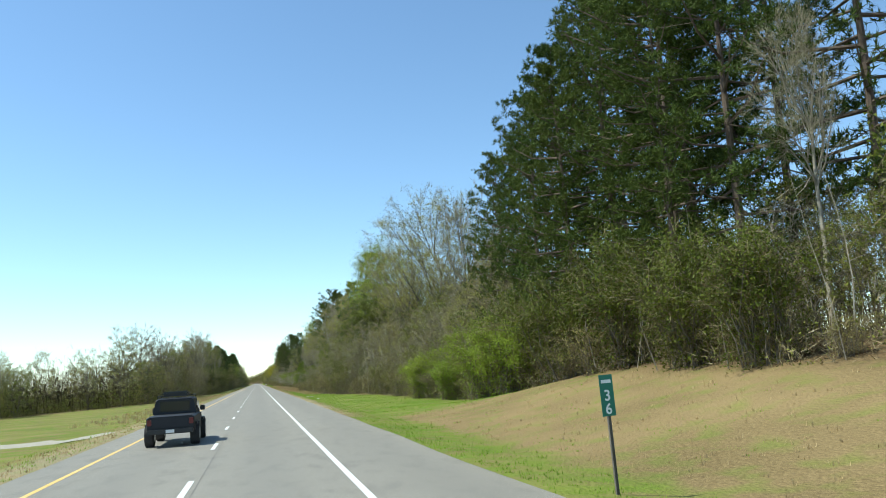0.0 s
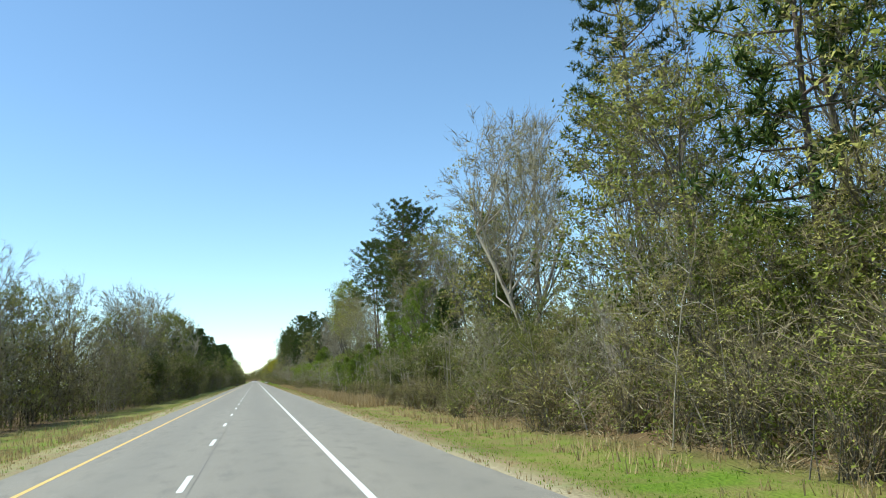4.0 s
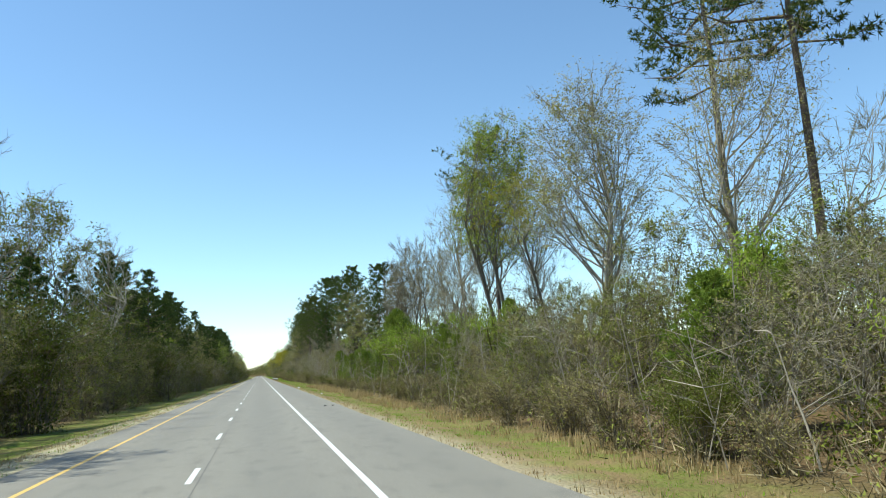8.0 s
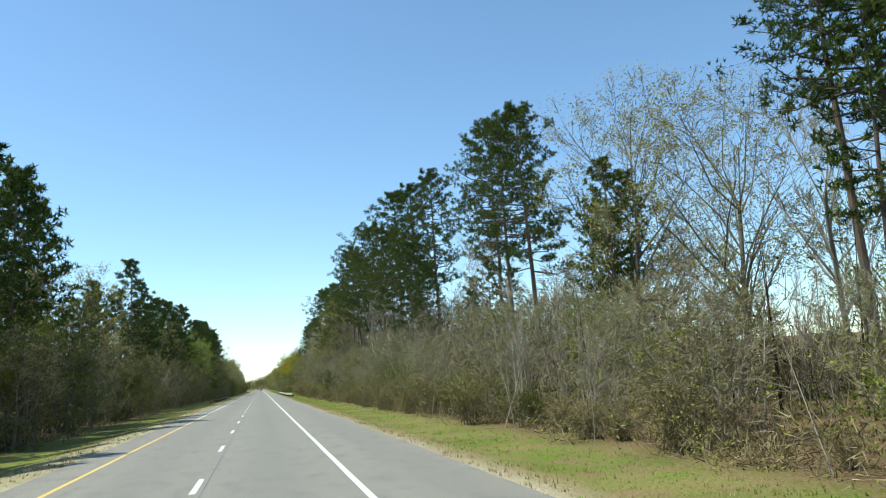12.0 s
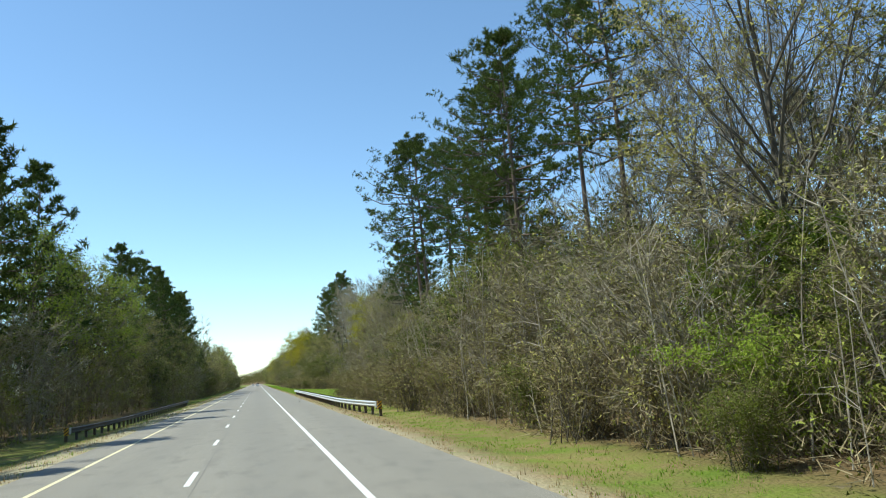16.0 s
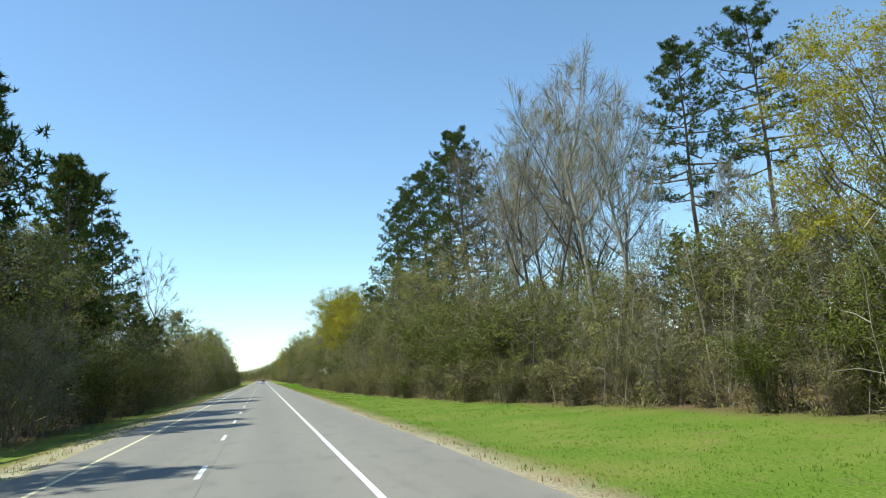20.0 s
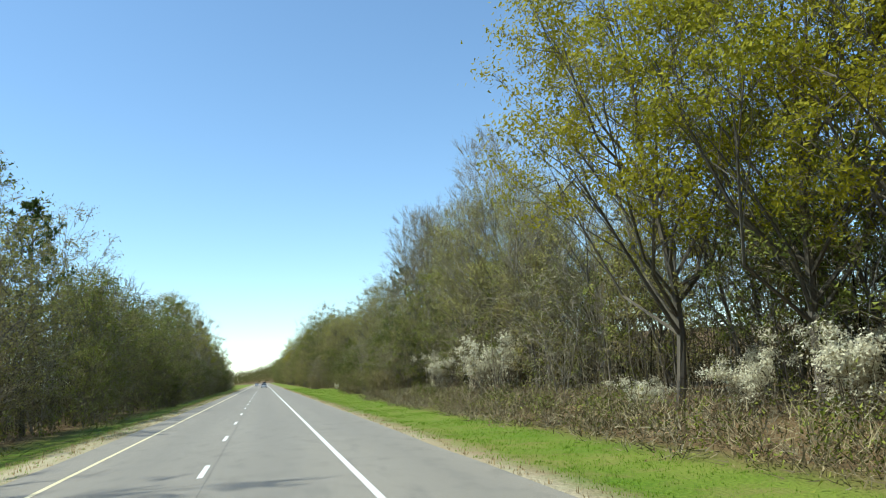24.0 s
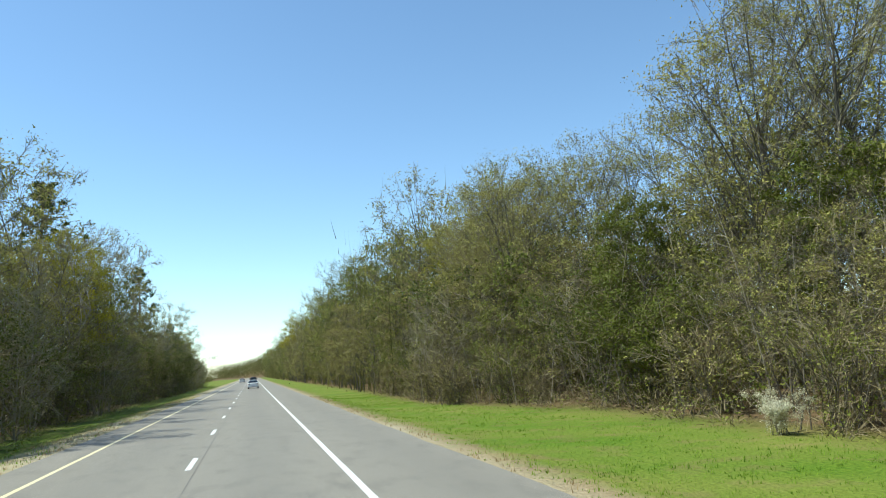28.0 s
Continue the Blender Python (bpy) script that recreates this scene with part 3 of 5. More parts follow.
# ---- road ----
ry = [-80 + 3 * i for i in range(560)]
road_geo = Geo()
for y in ry:
    a = -5.1 + 0.10 * noise.noise((y * 0.21, 3.1, 0)) + 0.05 * noise.noise((y * 1.1, 7.7, 0))
    b = 6.65 + 0.10 * noise.noise((y * 0.19, 9.4, 0)) + 0.05 * noise.noise((y * 1.2, 5.2, 0))
    road_geo.v += [Vector((a - 0.12, y, -0.12)), Vector((a, y, 0)), Vector((3.9, y, 0)), Vector((b, y, 0)), Vector((b + 0.12, y, -0.12))]
for j in range(len(ry) - 1):
    for i in range(4):
        road_geo.f.append((j * 5 + i, j * 5 + i + 1, j * 5 + i + 6, j * 5 + i + 5))
road = tagged(new("road", road_geo.mesh("road", M_ASPHALT)), "worn grey asphalt dual carriageway with painted lanes", "road", kind="structure")


def stripe(name, x, width, mat, y0, y1, step, label):
    g = Geo()
    ys = np.arange(y0, y1, step)
    for y in ys:
        k = 0.006 * noise.noise((y * 0.9, x, 0))
        g.v += [Vector((x - width / 2 + k, y, 0.004)), Vector((x + width / 2 + k, y, 0.004))]
    g.f = [(2 * i, 2 * i + 1, 2 * i + 3, 2 * i + 2) for i in range(len(ys) - 1)]
    return part(name, g.mesh(name, mat), road, label)


stripe("edge_line", 3.66, 0.15, M_PAINT, -80, 1590, 2.0, "solid white edge line")
stripe("edge_line", -3.66, 0.15, M_YELLOW, -80, 470, 2.0, "yellow edge line")
stripe("edge_line", -3.66, 0.15, M_PALEYELLOW, 468.2, 1590, 2.0, "pale faded yellow edge line")
M_SEALER = surface("sealed_joint", (0.12, 0.11, 0.095), (0.22, 0.20, 0.165), 0.5, 0.7, 0, 0.2, 0.2)
stripe("joint", 0.2, 0.02, M_SEALER, -80, 1590, 1.5, "dark sealed pavement joint")
dash_geo = Geo()
dash_geo.v = [Vector(c) for c in ((-0.075, -1.52, 0), (0.07, -1.53, 0), (0.078, 1.5, 0), (-0.07, 1.52, 0))]
dash_geo.f = [(0, 1, 2, 3)]
dash_mesh = dash_geo.mesh("lane_dash", M_PAINT)
for k in range(-2, 124):
    part("lane_dash", dash_mesh, road).location = (0, 6.53 + 12.19 * k, 0.004)

# ---- woods ----
rng = random.Random(77)


LOW_SPOTS = ((832, 880, 19, 1.1), (812, 832, 19, 1.5), (48, 60, 18, 0.8), (940, 972, 17.5, 1.2))


def cap(x, y):
    """How high brush grows where the wood's edge is open."""
    for y0, y1, reach, top in LOW_SPOTS:
        if y0 < y < y1 and 0 < x < reach:
            return top
    return 99.0


def forest(y0, y1, step, edge, side, depth, mix, tall=None):
    """Plants of the given mix between y0 and y1, at depths behind the woods' edge."""
    y = y0
    kinds, weights = list(mix), list(mix.values())
    while y < y1:
        k = rng.choices(kinds, weights)[0]
        d = rng.uniform(*depth)
        if side > 0 and cap(between(edge, y) + d, y) < 9:
            y += step
            continue
        plant(k, side * (between(edge, y) + d), y + rng.uniform(-0.4, 0.4) * step, rng.uniform(*tall) if tall else None, rng=rng)
        y += step * rng.uniform(0.7, 1.3)


def standing(kind, *places):
    """Trees of one kind at (x, y, height)."""
    for x, y, h in places:
        plant(kind, x, y, h, rng=rng)


standing("bare", (22.8, 24.9, 13.8))
standing("low_pine", (23.0, 29.9, 25.0), (23.5, 36.5, 26.0), (24.0, 44.0, 26.0), (24.5, 52.0, 26.5), (28.0, 33.0, 27.0), (28.5, 42.0, 28.0), (27.0, 26.0, 26.0), (30.0, 56.0, 26.0), (24.5, 59.5, 26.0), (24.5, 67.0, 22.0), (28.0, 64.0, 27.0), (27.0, 71.0, 25.0), (26.0, 38.0, 27.0), (26.5, 48.0, 27.5), (21.5, 33.0, 20.0), (21.8, 46.0, 21.0))
standing("vine", (19.8, 29.5, 6.0), (20.5, 36.5, 7.0), (20.0, 43.5, 6.5), (19.6, 24.5, 5.5), (21.0, 47.0, 7.0), (22.5, 690.2, 6.0), (17.7, 722.1, 5.4), (16.9, 729.5, 6.0))
standing("shrub", (17.4, 52.8, 5.2), (18.8, 50.4, 5.6), (19.2, 55.0, 5.6), (17.9, 66.5, 3.8), (17.2, 76.0, 4.6), (18.4, 74.0, 4.0))
standing("pine", (39.0, 727.0, 30.0), (42.5, 721.0, 30.0))
standing("dogwood", (19.4, 859.5, 4.9), (19.2, 863.0, 3.6), (19.4, 878.0, 4.2), (15.6, 828.5, 1.7), (17.6, 824.5, 2.4), (18.4, 820.5, 3.2), (15.6, 953.5, 1.3))
standing("bud", (28.4, 100.7, 26.6), (25.9, 104.4, 27.7), (24.2, 109.2, 21.2), (24.7, 119.4, 27.5), (24.7, 149.3, 14.6), (30.5, 256.4, 25.0), (24.5, 299.0, 19.0), (24.8, 317.1, 21.3), (25.8, 317.7, 23.2), (24.6, 433.9, 16.5), (24.6, 444.4, 20.6), (17.0, 554.1, 18.5), (16.9, 629.6, 12.8), (20.9, 852.2, 16.4), (22.9, 857.6, 15.8), (23.0, 863.3, 18.5), (24.0, 871.6, 19.9), (21.2, 873.8, 18.2), (23.6, 877.5, 19.1), (24.1, 936.4, 17.7), (26.0, 950.0, 22.0), (29.0, 963.2, 16.3), (24.0, 963.3, 19.6), (28.0, 966.7, 20.9), (26.3, 975.4, 16.5), (24.2, 979.9, 16.2), (23.1, 984.4, 16.9), (20.1, 984.7, 15.4), (23.3, 994.1, 16.7), (20.3, 995.9, 15.8), (21.4, 997.3, 17.2), (20.4, 1000.0, 16.0), (24.0, 1030.3, 19.0), (23.0, 1054.9, 21.0), (23.0, 1107.9, 27.5), (22.0, 1176.4, 27.5))
standing("bare", (28.6, 77.3, 18.9), (27.5, 79.4, 18.0), (26.3, 84.5, 22.7), (26.7, 126.5, 18.0), (27.1, 201.4, 26.8), (24.8, 223.4, 15.9), (28.7, 231.6, 16.8), (26.7, 231.8, 18.0), (25.7, 234.2, 20.4), (29.6, 244.6, 18.8), (26.4, 262.9, 19.8), (25.2, 279.8, 18.6), (30.2, 282.0, 22.1), (29.1, 339.6, 12.3), (26.2, 348.0, 19.4), (32.2, 348.0, 17.4), (25.3, 358.4, 16.5), (27.3, 360.0, 26.3), (26.4, 365.0, 18.9), (30.6, 379.3, 10.8), (28.6, 384.5, 19.6), (27.7, 388.2, 23.5), (27.8, 399.0, 23.9), (26.8, 400.9, 20.3), (28.8, 403.5, 22.6), (26.8, 405.4, 20.1), (28.7, 414.8, 15.5), (29.7, 421.6, 18.1), (23.3, 490.7, 9.5), (22.3, 490.8, 10.6), (21.3, 492.4, 10.7), (22.3, 495.6, 10.5), (23.3, 499.8, 12.5), (24.3, 504.4, 11.4), (22.3, 508.0, 14.4), (20.3, 509.4, 13.7), (20.2, 521.7, 17.3), (23.2, 523.7, 14.2), (24.1, 531.7, 13.4), (22.1, 532.9, 15.9), (20.0, 554.8, 14.9), (23.0, 556.4, 13.3), (22.0, 560.9, 15.9), (21.0, 562.6, 17.2), (21.1, 566.1, 17.7), (20.3, 586.5, 12.5), (21.4, 589.1, 14.6), (19.9, 634.7, 12.3), (17.0, 636.1, 13.0), (19.0, 636.6, 15.3), (20.1, 646.3, 17.7), (24.2, 657.9, 16.3), (24.5, 661.2, 18.3), (23.8, 664.1, 19.0), (27.9, 688.7, 17.2), (35.2, 707.6, 10.0), (25.5, 712.1, 19.9), (24.0, 715.1, 23.7), (34.9, 716.1, 16.0), (33.0, 724.2, 13.5), (29.0, 724.3, 22.5), (22.9, 724.6, 23.5), (29.3, 730.0, 18.8), (28.8, 734.7, 27.6), (29.5, 737.0, 22.5), (26.2, 740.0, 24.7), (28.1, 742.4, 24.0), (27.7, 752.6, 27.7), (31.5, 755.9, 17.3), (24.9, 857.2, 16.1), (23.0, 867.8, 24.6), (24.2, 885.1, 21.7), (26.3, 895.4, 17.6), (25.3, 897.2, 20.9), (25.3, 898.3, 19.0), (24.4, 903.9, 22.5), (23.4, 904.5, 25.6), (24.4, 905.3, 25.2), (25.5, 915.2, 26.4), (26.5, 930.3, 23.5), (26.0, 959.8, 21.6))
standing("lime", (-15.4, 416.1, 11.1), (-17.3, 608.3, 19.7), (-17.1, 619.8, 17.9), (-16.8, 636.4, 18.9), (-16.4, 653.4, 19.4), (21.2, 131.9, 25.3), (25.8, 145.1, 27.5), (26.5, 160.6, 27.5), (26.1, 342.0, 27.5), (26.2, 345.1, 27.5))
standing("pine", (29.2, 184.3, 32.0), (29.4, 262.6, 30.3), (26.4, 263.4, 21.5), (27.3, 266.3, 32.0), (28.3, 272.6, 26.0), (26.2, 275.9, 26.9), (28.2, 276.4, 32.0), (27.5, 297.7, 30.4), (28.6, 305.8, 31.9), (27.2, 347.2, 28.0), (27.7, 426.6, 24.0), (26.7, 428.0, 23.7), (25.5, 464.3, 26.7), (24.5, 468.5, 26.8), (28.4, 483.6, 31.0), (19.4, 484.5, 14.8), (20.3, 496.8, 19.7), (25.3, 501.1, 30.6), (21.3, 502.3, 21.8), (20.3, 508.0, 23.8), (25.2, 512.8, 31.3), (20.2, 514.7, 25.7), (24.2, 522.4, 32.8), (20.2, 527.1, 27.5), (22.1, 533.6, 17.6), (21.1, 534.2, 19.7), (19.1, 535.8, 26.0), (20.1, 535.9, 23.8), (19.1, 541.2, 26.0), (19.1, 549.1, 27.3), (20.1, 568.7, 22.1), (20.2, 574.0, 23.3), (19.3, 582.4, 25.6), (20.3, 586.4, 23.9), (20.4, 590.6, 17.7), (19.4, 591.6, 24.6), (20.4, 594.7, 18.8), (21.5, 602.3, 22.8), (20.6, 607.3, 24.8), (20.7, 616.0, 28.2), (19.7, 617.0, 28.3), (20.8, 620.1, 12.5), (20.8, 622.8, 15.3), (20.8, 626.9, 17.3), (20.9, 633.3, 19.3), (22.6, 805.1, 15.6), (21.6, 806.9, 17.9), (27.4, 938.8, 21.0))
standing("ivy", (22.0, 124.7, 14.6), (20.7, 126.8, 15.7), (20.2, 130.6, 13.1), (14.1, 798.9, 4.9), (16.6, 803.6, 7.8), (14.6, 806.4, 5.8), (17.2, 885.6, 6.6), (18.3, 890.8, 6.8), (18.3, 895.5, 7.4), (17.3, 900.8, 7.9), (23.0, 958.2, 9.9), (21.4, 970.4, 10.7))
standing("cedar", (21.7, 152.5, 9.6), (21.2, 191.1, 9.9), (21.5, 210.4, 10.4))
standing("young", (23.3, 224.1, 8.9), (22.3, 226.2, 7.9), (24.2, 235.7, 14.5), (24.1, 242.1, 14.1), (22.5, 248.7, 11.3), (21.9, 295.1, 6.1), (23.9, 325.9, 6.2), (24.0, 333.0, 7.6), (22.2, 345.0, 5.9), (21.4, 361.5, 2.7), (22.4, 365.7, 5.3), (22.0, 372.0, 5.7), (21.6, 382.4, 6.2), (21.6, 383.9, 8.3), (22.7, 391.2, 10.6), (21.2, 391.3, 3.7), (24.7, 391.7, 10.5), (25.2, 394.8, 11.2), (21.8, 397.1, 4.9), (24.8, 397.4, 12.0), (21.3, 402.3, 6.6), (21.8, 402.4, 5.5), (22.2, 410.4, 6.4), (21.2, 415.2, 6.3), (17.0, 552.2, 5.9), (16.0, 553.2, 6.3), (16.0, 555.5, 6.1))
standing("shrub", (14.4, 264.8, 3.1), (14.2, 276.0, 4.6), (15.0, 332.2, 6.0), (13.6, 549.8, 3.3))
standing("thin_gold", (25.0, 327.6, 17.7), (26.1, 342.1, 22.8))
standing("red", (24.0, 666.5, 17.8), (25.5, 672.0, 19.5))
standing("gold", (-15.6, 1011.1, 16.6), (23.5, 672.9, 15.6), (23.8, 676.3, 17.8), (26.6, 692.8, 15.4), (18.7, 808.3, 13.6), (19.7, 816.7, 17.9), (18.7, 822.7, 19.1), (17.8, 829.9, 19.9), (23.6, 1006.5, 16.0))
standing("low_pine", (28.3, 761.2, 33.0), (27.0, 767.6, 32.0), (26.6, 778.5, 32.0), (24.5, 781.7, 29.8), (25.6, 804.7, 32.1))
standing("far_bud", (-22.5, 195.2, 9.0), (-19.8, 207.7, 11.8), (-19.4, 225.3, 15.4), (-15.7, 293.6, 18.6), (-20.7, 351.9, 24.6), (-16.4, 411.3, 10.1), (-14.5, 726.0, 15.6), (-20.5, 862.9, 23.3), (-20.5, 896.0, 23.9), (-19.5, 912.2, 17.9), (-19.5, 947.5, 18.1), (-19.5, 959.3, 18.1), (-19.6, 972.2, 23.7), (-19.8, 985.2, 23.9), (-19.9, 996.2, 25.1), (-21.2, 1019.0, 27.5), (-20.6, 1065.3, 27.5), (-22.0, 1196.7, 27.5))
standing("far_bare", (-18.4, 263.9, 20.3), (-20.9, 282.2, 19.1), (-21.5, 300.2, 22.4), (-20.5, 310.4, 24.0), (-20.6, 317.1, 24.9), (-20.6, 324.9, 22.3), (-20.7, 353.9, 24.3), (-18.7, 370.4, 23.1), (-20.8, 386.1, 23.0), (-19.5, 821.8, 27.5), (-20.5, 920.0, 19.3), (-20.5, 935.8, 20.9), (-20.5, 948.2, 20.2), (-20.6, 1060.2, 27.5), (-21.6, 1073.2, 27.5))
standing("far_pine", (-17.8, 378.3, 19.8), (-17.8, 389.8, 21.2), (-14.8, 393.4, 20.5), (-20.8, 394.1, 23.5), (-17.8, 404.2, 17.6), (-17.9, 413.7, 19.1), (-18.9, 424.6, 20.5), (-17.9, 434.4, 20.6), (-18.0, 438.1, 20.3), (-18.0, 446.0, 17.8), (-18.0, 459.8, 21.9), (-19.0, 462.5, 19.4), (-18.1, 469.0, 22.4), (-21.1, 470.3, 25.4), (-18.1, 477.9, 21.6), (-21.1, 485.2, 26.7), (-18.3, 535.9, 25.7), (-19.3, 547.8, 22.8), (-18.4, 563.0, 22.1), (-18.4, 574.7, 22.8), (-19.5, 586.5, 24.6), (-19.5, 590.3, 23.8), (-18.5, 595.6, 24.2), (-18.5, 600.8, 22.6), (-18.3, 611.1, 24.9), (-20.2, 617.3, 18.1), (-19.7, 641.4, 18.5), (-18.2, 663.0, 26.3), (-18.2, 664.0, 25.0), (-19.8, 682.9, 27.4), (-19.6, 693.6, 28.6), (-19.5, 713.6, 30.1), (-19.5, 719.5, 29.7), (-19.5, 729.0, 27.7), (-19.5, 730.2, 29.2), (-19.5, 735.0, 30.4), (-19.5, 757.8, 28.8), (-19.5, 760.4, 29.9), (-19.5, 763.6, 28.9), (-20.5, 776.6, 31.6), (-20.5, 789.7, 26.8), (-19.5, 881.5, 21.9), (-21.3, 1028.2, 26.3), (-20.9, 1108.8, 27.1))

# height that the massed understory reaches along the road
UNDER_R = ((0, 5.5), (60, 7), (75, 10), (140, 9), (160, 6), (200, 4.5), (340, 4.8), (420, 5), (450, 7), (540, 7), (580, 8.5), (645, 8), (680, 7.5), (790, 8), (850, 8), (880, 8.5), (940, 8), (1000, 8.5))


def fringe(y0, y1, step, near, deep, part_of, mix):
    """Understory along the wood's edge, its height a share of what the massed growth reaches there."""
    y = y0
    kinds, weights = list(mix), list(mix.values())
    while y < y1:
        d = rng.uniform(near, deep)
        x = between(EDGE_R, y) + d
        h = between(UNDER_R, y) * rng.uniform(*part_of)
        if cap(x, y) > 9 or h < cap(x, y):
            plant(rng.choices(kinds, weights)[0], x, y + rng.uniform(-0.4, 0.4) * step, h, rng=rng)
        y += step * rng.uniform(0.7, 1.3)


LEAFY = {"under": 4, "twiggy": 2.5, "vine": 1.2, "sapling": 0.8}
TWIGGY = {"under": 1.3, "twiggy": 5, "sapling": 2, "vine": 0.5}
MIXED = {"under": 3, "twiggy": 2, "sapling": 1, "vine": 0.8}
PINEY = {"young": 6, "under": 0.7, "twiggy": 0.7, "sapling": 0.4}
for y0, y1, mix in ((18, 62, LEAFY), (62, 128, TWIGGY), (128, 140, LEAFY), (140, 222, MIXED), (222, 265, PINEY), (265, 286, MIXED), (286, 345, {"young": 2, "under": 2.5, "twiggy": 1.5, "sapling": 1, "shrub": 0.3}), (345, 418, PINEY), (420, 660, TWIGGY), (660, 1010, LEAFY)):
    fringe(y0, y1, 3.4, 2.0, 4.5, (0.6, 1.0), mix)
    fringe(y0, y1, 3.6, 4.5, 8.5, (0.85, 1.25), mix)
    fringe(y0, y1, 4.4, 8.5, 13.5, (1.0, 1.5), mix)
    fringe(y0, y1, 3.4, 0.3, 2.2, (0.2, 0.4) if mix is PINEY else (0.25, 0.5), {"brush": 6, "vine": 1})
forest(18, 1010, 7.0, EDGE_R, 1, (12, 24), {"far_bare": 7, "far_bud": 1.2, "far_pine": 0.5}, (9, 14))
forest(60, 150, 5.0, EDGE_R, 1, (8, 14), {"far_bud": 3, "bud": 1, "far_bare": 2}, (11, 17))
forest(60, 140, 5.0, EDGE_R, 1, (2.5, 5), {"under": 2, "twiggy": 3, "bud": 1}, (8, 11))
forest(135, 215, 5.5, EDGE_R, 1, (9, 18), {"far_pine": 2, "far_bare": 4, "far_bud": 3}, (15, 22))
forest(425, 640, 8.0, EDGE_R, 1, (11, 20), {"far_pine": 3, "far_bare": 3}, (13, 18))
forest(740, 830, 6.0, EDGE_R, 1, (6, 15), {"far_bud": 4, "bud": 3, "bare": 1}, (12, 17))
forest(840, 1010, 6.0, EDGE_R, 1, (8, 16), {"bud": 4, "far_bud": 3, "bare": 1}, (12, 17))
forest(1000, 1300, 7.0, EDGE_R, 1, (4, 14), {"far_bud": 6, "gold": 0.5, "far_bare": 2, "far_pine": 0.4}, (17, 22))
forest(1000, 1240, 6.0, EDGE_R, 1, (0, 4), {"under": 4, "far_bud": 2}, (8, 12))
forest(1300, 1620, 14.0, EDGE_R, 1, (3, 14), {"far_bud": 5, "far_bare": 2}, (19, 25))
forest(180, 330, 5.0, EDGE_L, -1, (5, 13), {"far_bare": 5, "far_bud": 2}, (13, 18))
forest(340, 500, 6.0, EDGE_L, -1, (5, 12), {"far_pine": 3, "far_bud": 1}, (14, 18))
forest(500, 640, 6.0, EDGE_L, -1, (5, 12), {"far_pine": 3, "far_bud": 1}, (16, 20))
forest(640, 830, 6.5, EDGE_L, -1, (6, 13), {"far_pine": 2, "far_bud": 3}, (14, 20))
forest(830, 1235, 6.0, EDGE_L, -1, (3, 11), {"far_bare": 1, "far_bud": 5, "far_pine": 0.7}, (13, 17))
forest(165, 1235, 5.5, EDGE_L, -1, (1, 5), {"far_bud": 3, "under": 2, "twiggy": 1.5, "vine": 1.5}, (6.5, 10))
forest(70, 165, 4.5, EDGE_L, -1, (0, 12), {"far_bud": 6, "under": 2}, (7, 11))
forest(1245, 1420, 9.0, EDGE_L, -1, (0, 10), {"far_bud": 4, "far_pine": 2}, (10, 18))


def tangle(name, edge, side, near, deep, low, high, y0, y1, domes, strokes, leaves, size, mat, leaf_mat, label):
    """Thicket along the wood's edge: domes of fine arching stems with small leaves outside, massed in one mesh."""
    rnd, rg = random.Random(len(name) * 7 + int(near * 3)), np.random.default_rng(len(name) * 5 + int(near))
    base, tops = [], []
    for i in range(int((y1 - y0) * domes)):
        y = rnd.uniform(y0, y1)
        x = side * (between(edge, y) + near + (deep - near) * rnd.random())
        top = low + (high - low) * rnd.random() ** 1.4
        if side > 0:
            top *= between(UNDER_R, y) / 7.5
        if noise.noise((x * 0.16, y * 0.11, 9)) < -0.15:
            top *= 0.5
        base.append((x, y, ground_z(x, y)))
        tops.append(min(top, cap(x, y) * rnd.uniform(0.7, 1.1)))
    base, tops = np.array(base), np.array(tops)
    wide = tops * rg.uniform(0.3, 0.55, len(tops)) + 0.4

    def spots(n, shell):
        b, t, w = np.repeat(base, n, 0), np.repeat(tops, n), np.repeat(wide, n)
        o = unit(rg.normal(size=b.shape))
        o[:, 2] = np.abs(o[:, 2])
        o *= rg.random((len(b), 1)) ** shell
        return b + o * np.stack([w, w, t], 1), o, t
    twigs, buds = Cloud(), Cloud()
    p, o, t = spots(strokes, 0.5)
    d = unit(o * np.array([1, 1, 0.5]) + np.array([0, 0, 0.45]) + rg.normal(size=p.shape) * 0.5)
    ln = (0.35 + 0.1 * t)[:, None] * rg.uniform(0.5, 1.2, (len(p), 1))
    twigs.slivers(p, p + d * ln, rg.uniform(0.008, 0.018, len(p)), rg, unit(o))
    tagged(new(name, twigs.mesh(name, mat)), label, "thicket", kind="stuff")
    if leaves:
        p, o, t = spots(max(2, leaves // 9), 0.2)
        p, o = np.repeat(p, 9, 0), np.repeat(o, 9, 0)
        p = p + rg.normal(size=p.shape) * np.array([0.22, 0.22, 0.15])
        buds.leaves(p, size * rg.uniform(0.5, 1.3, len(p)), rg, unit(o))
        tagged(new(name + "_leaves", buds.mesh(name + "_leaves", leaf_mat)), "small spring leaves scattered through the thicket", "leaves", kind="stuff")


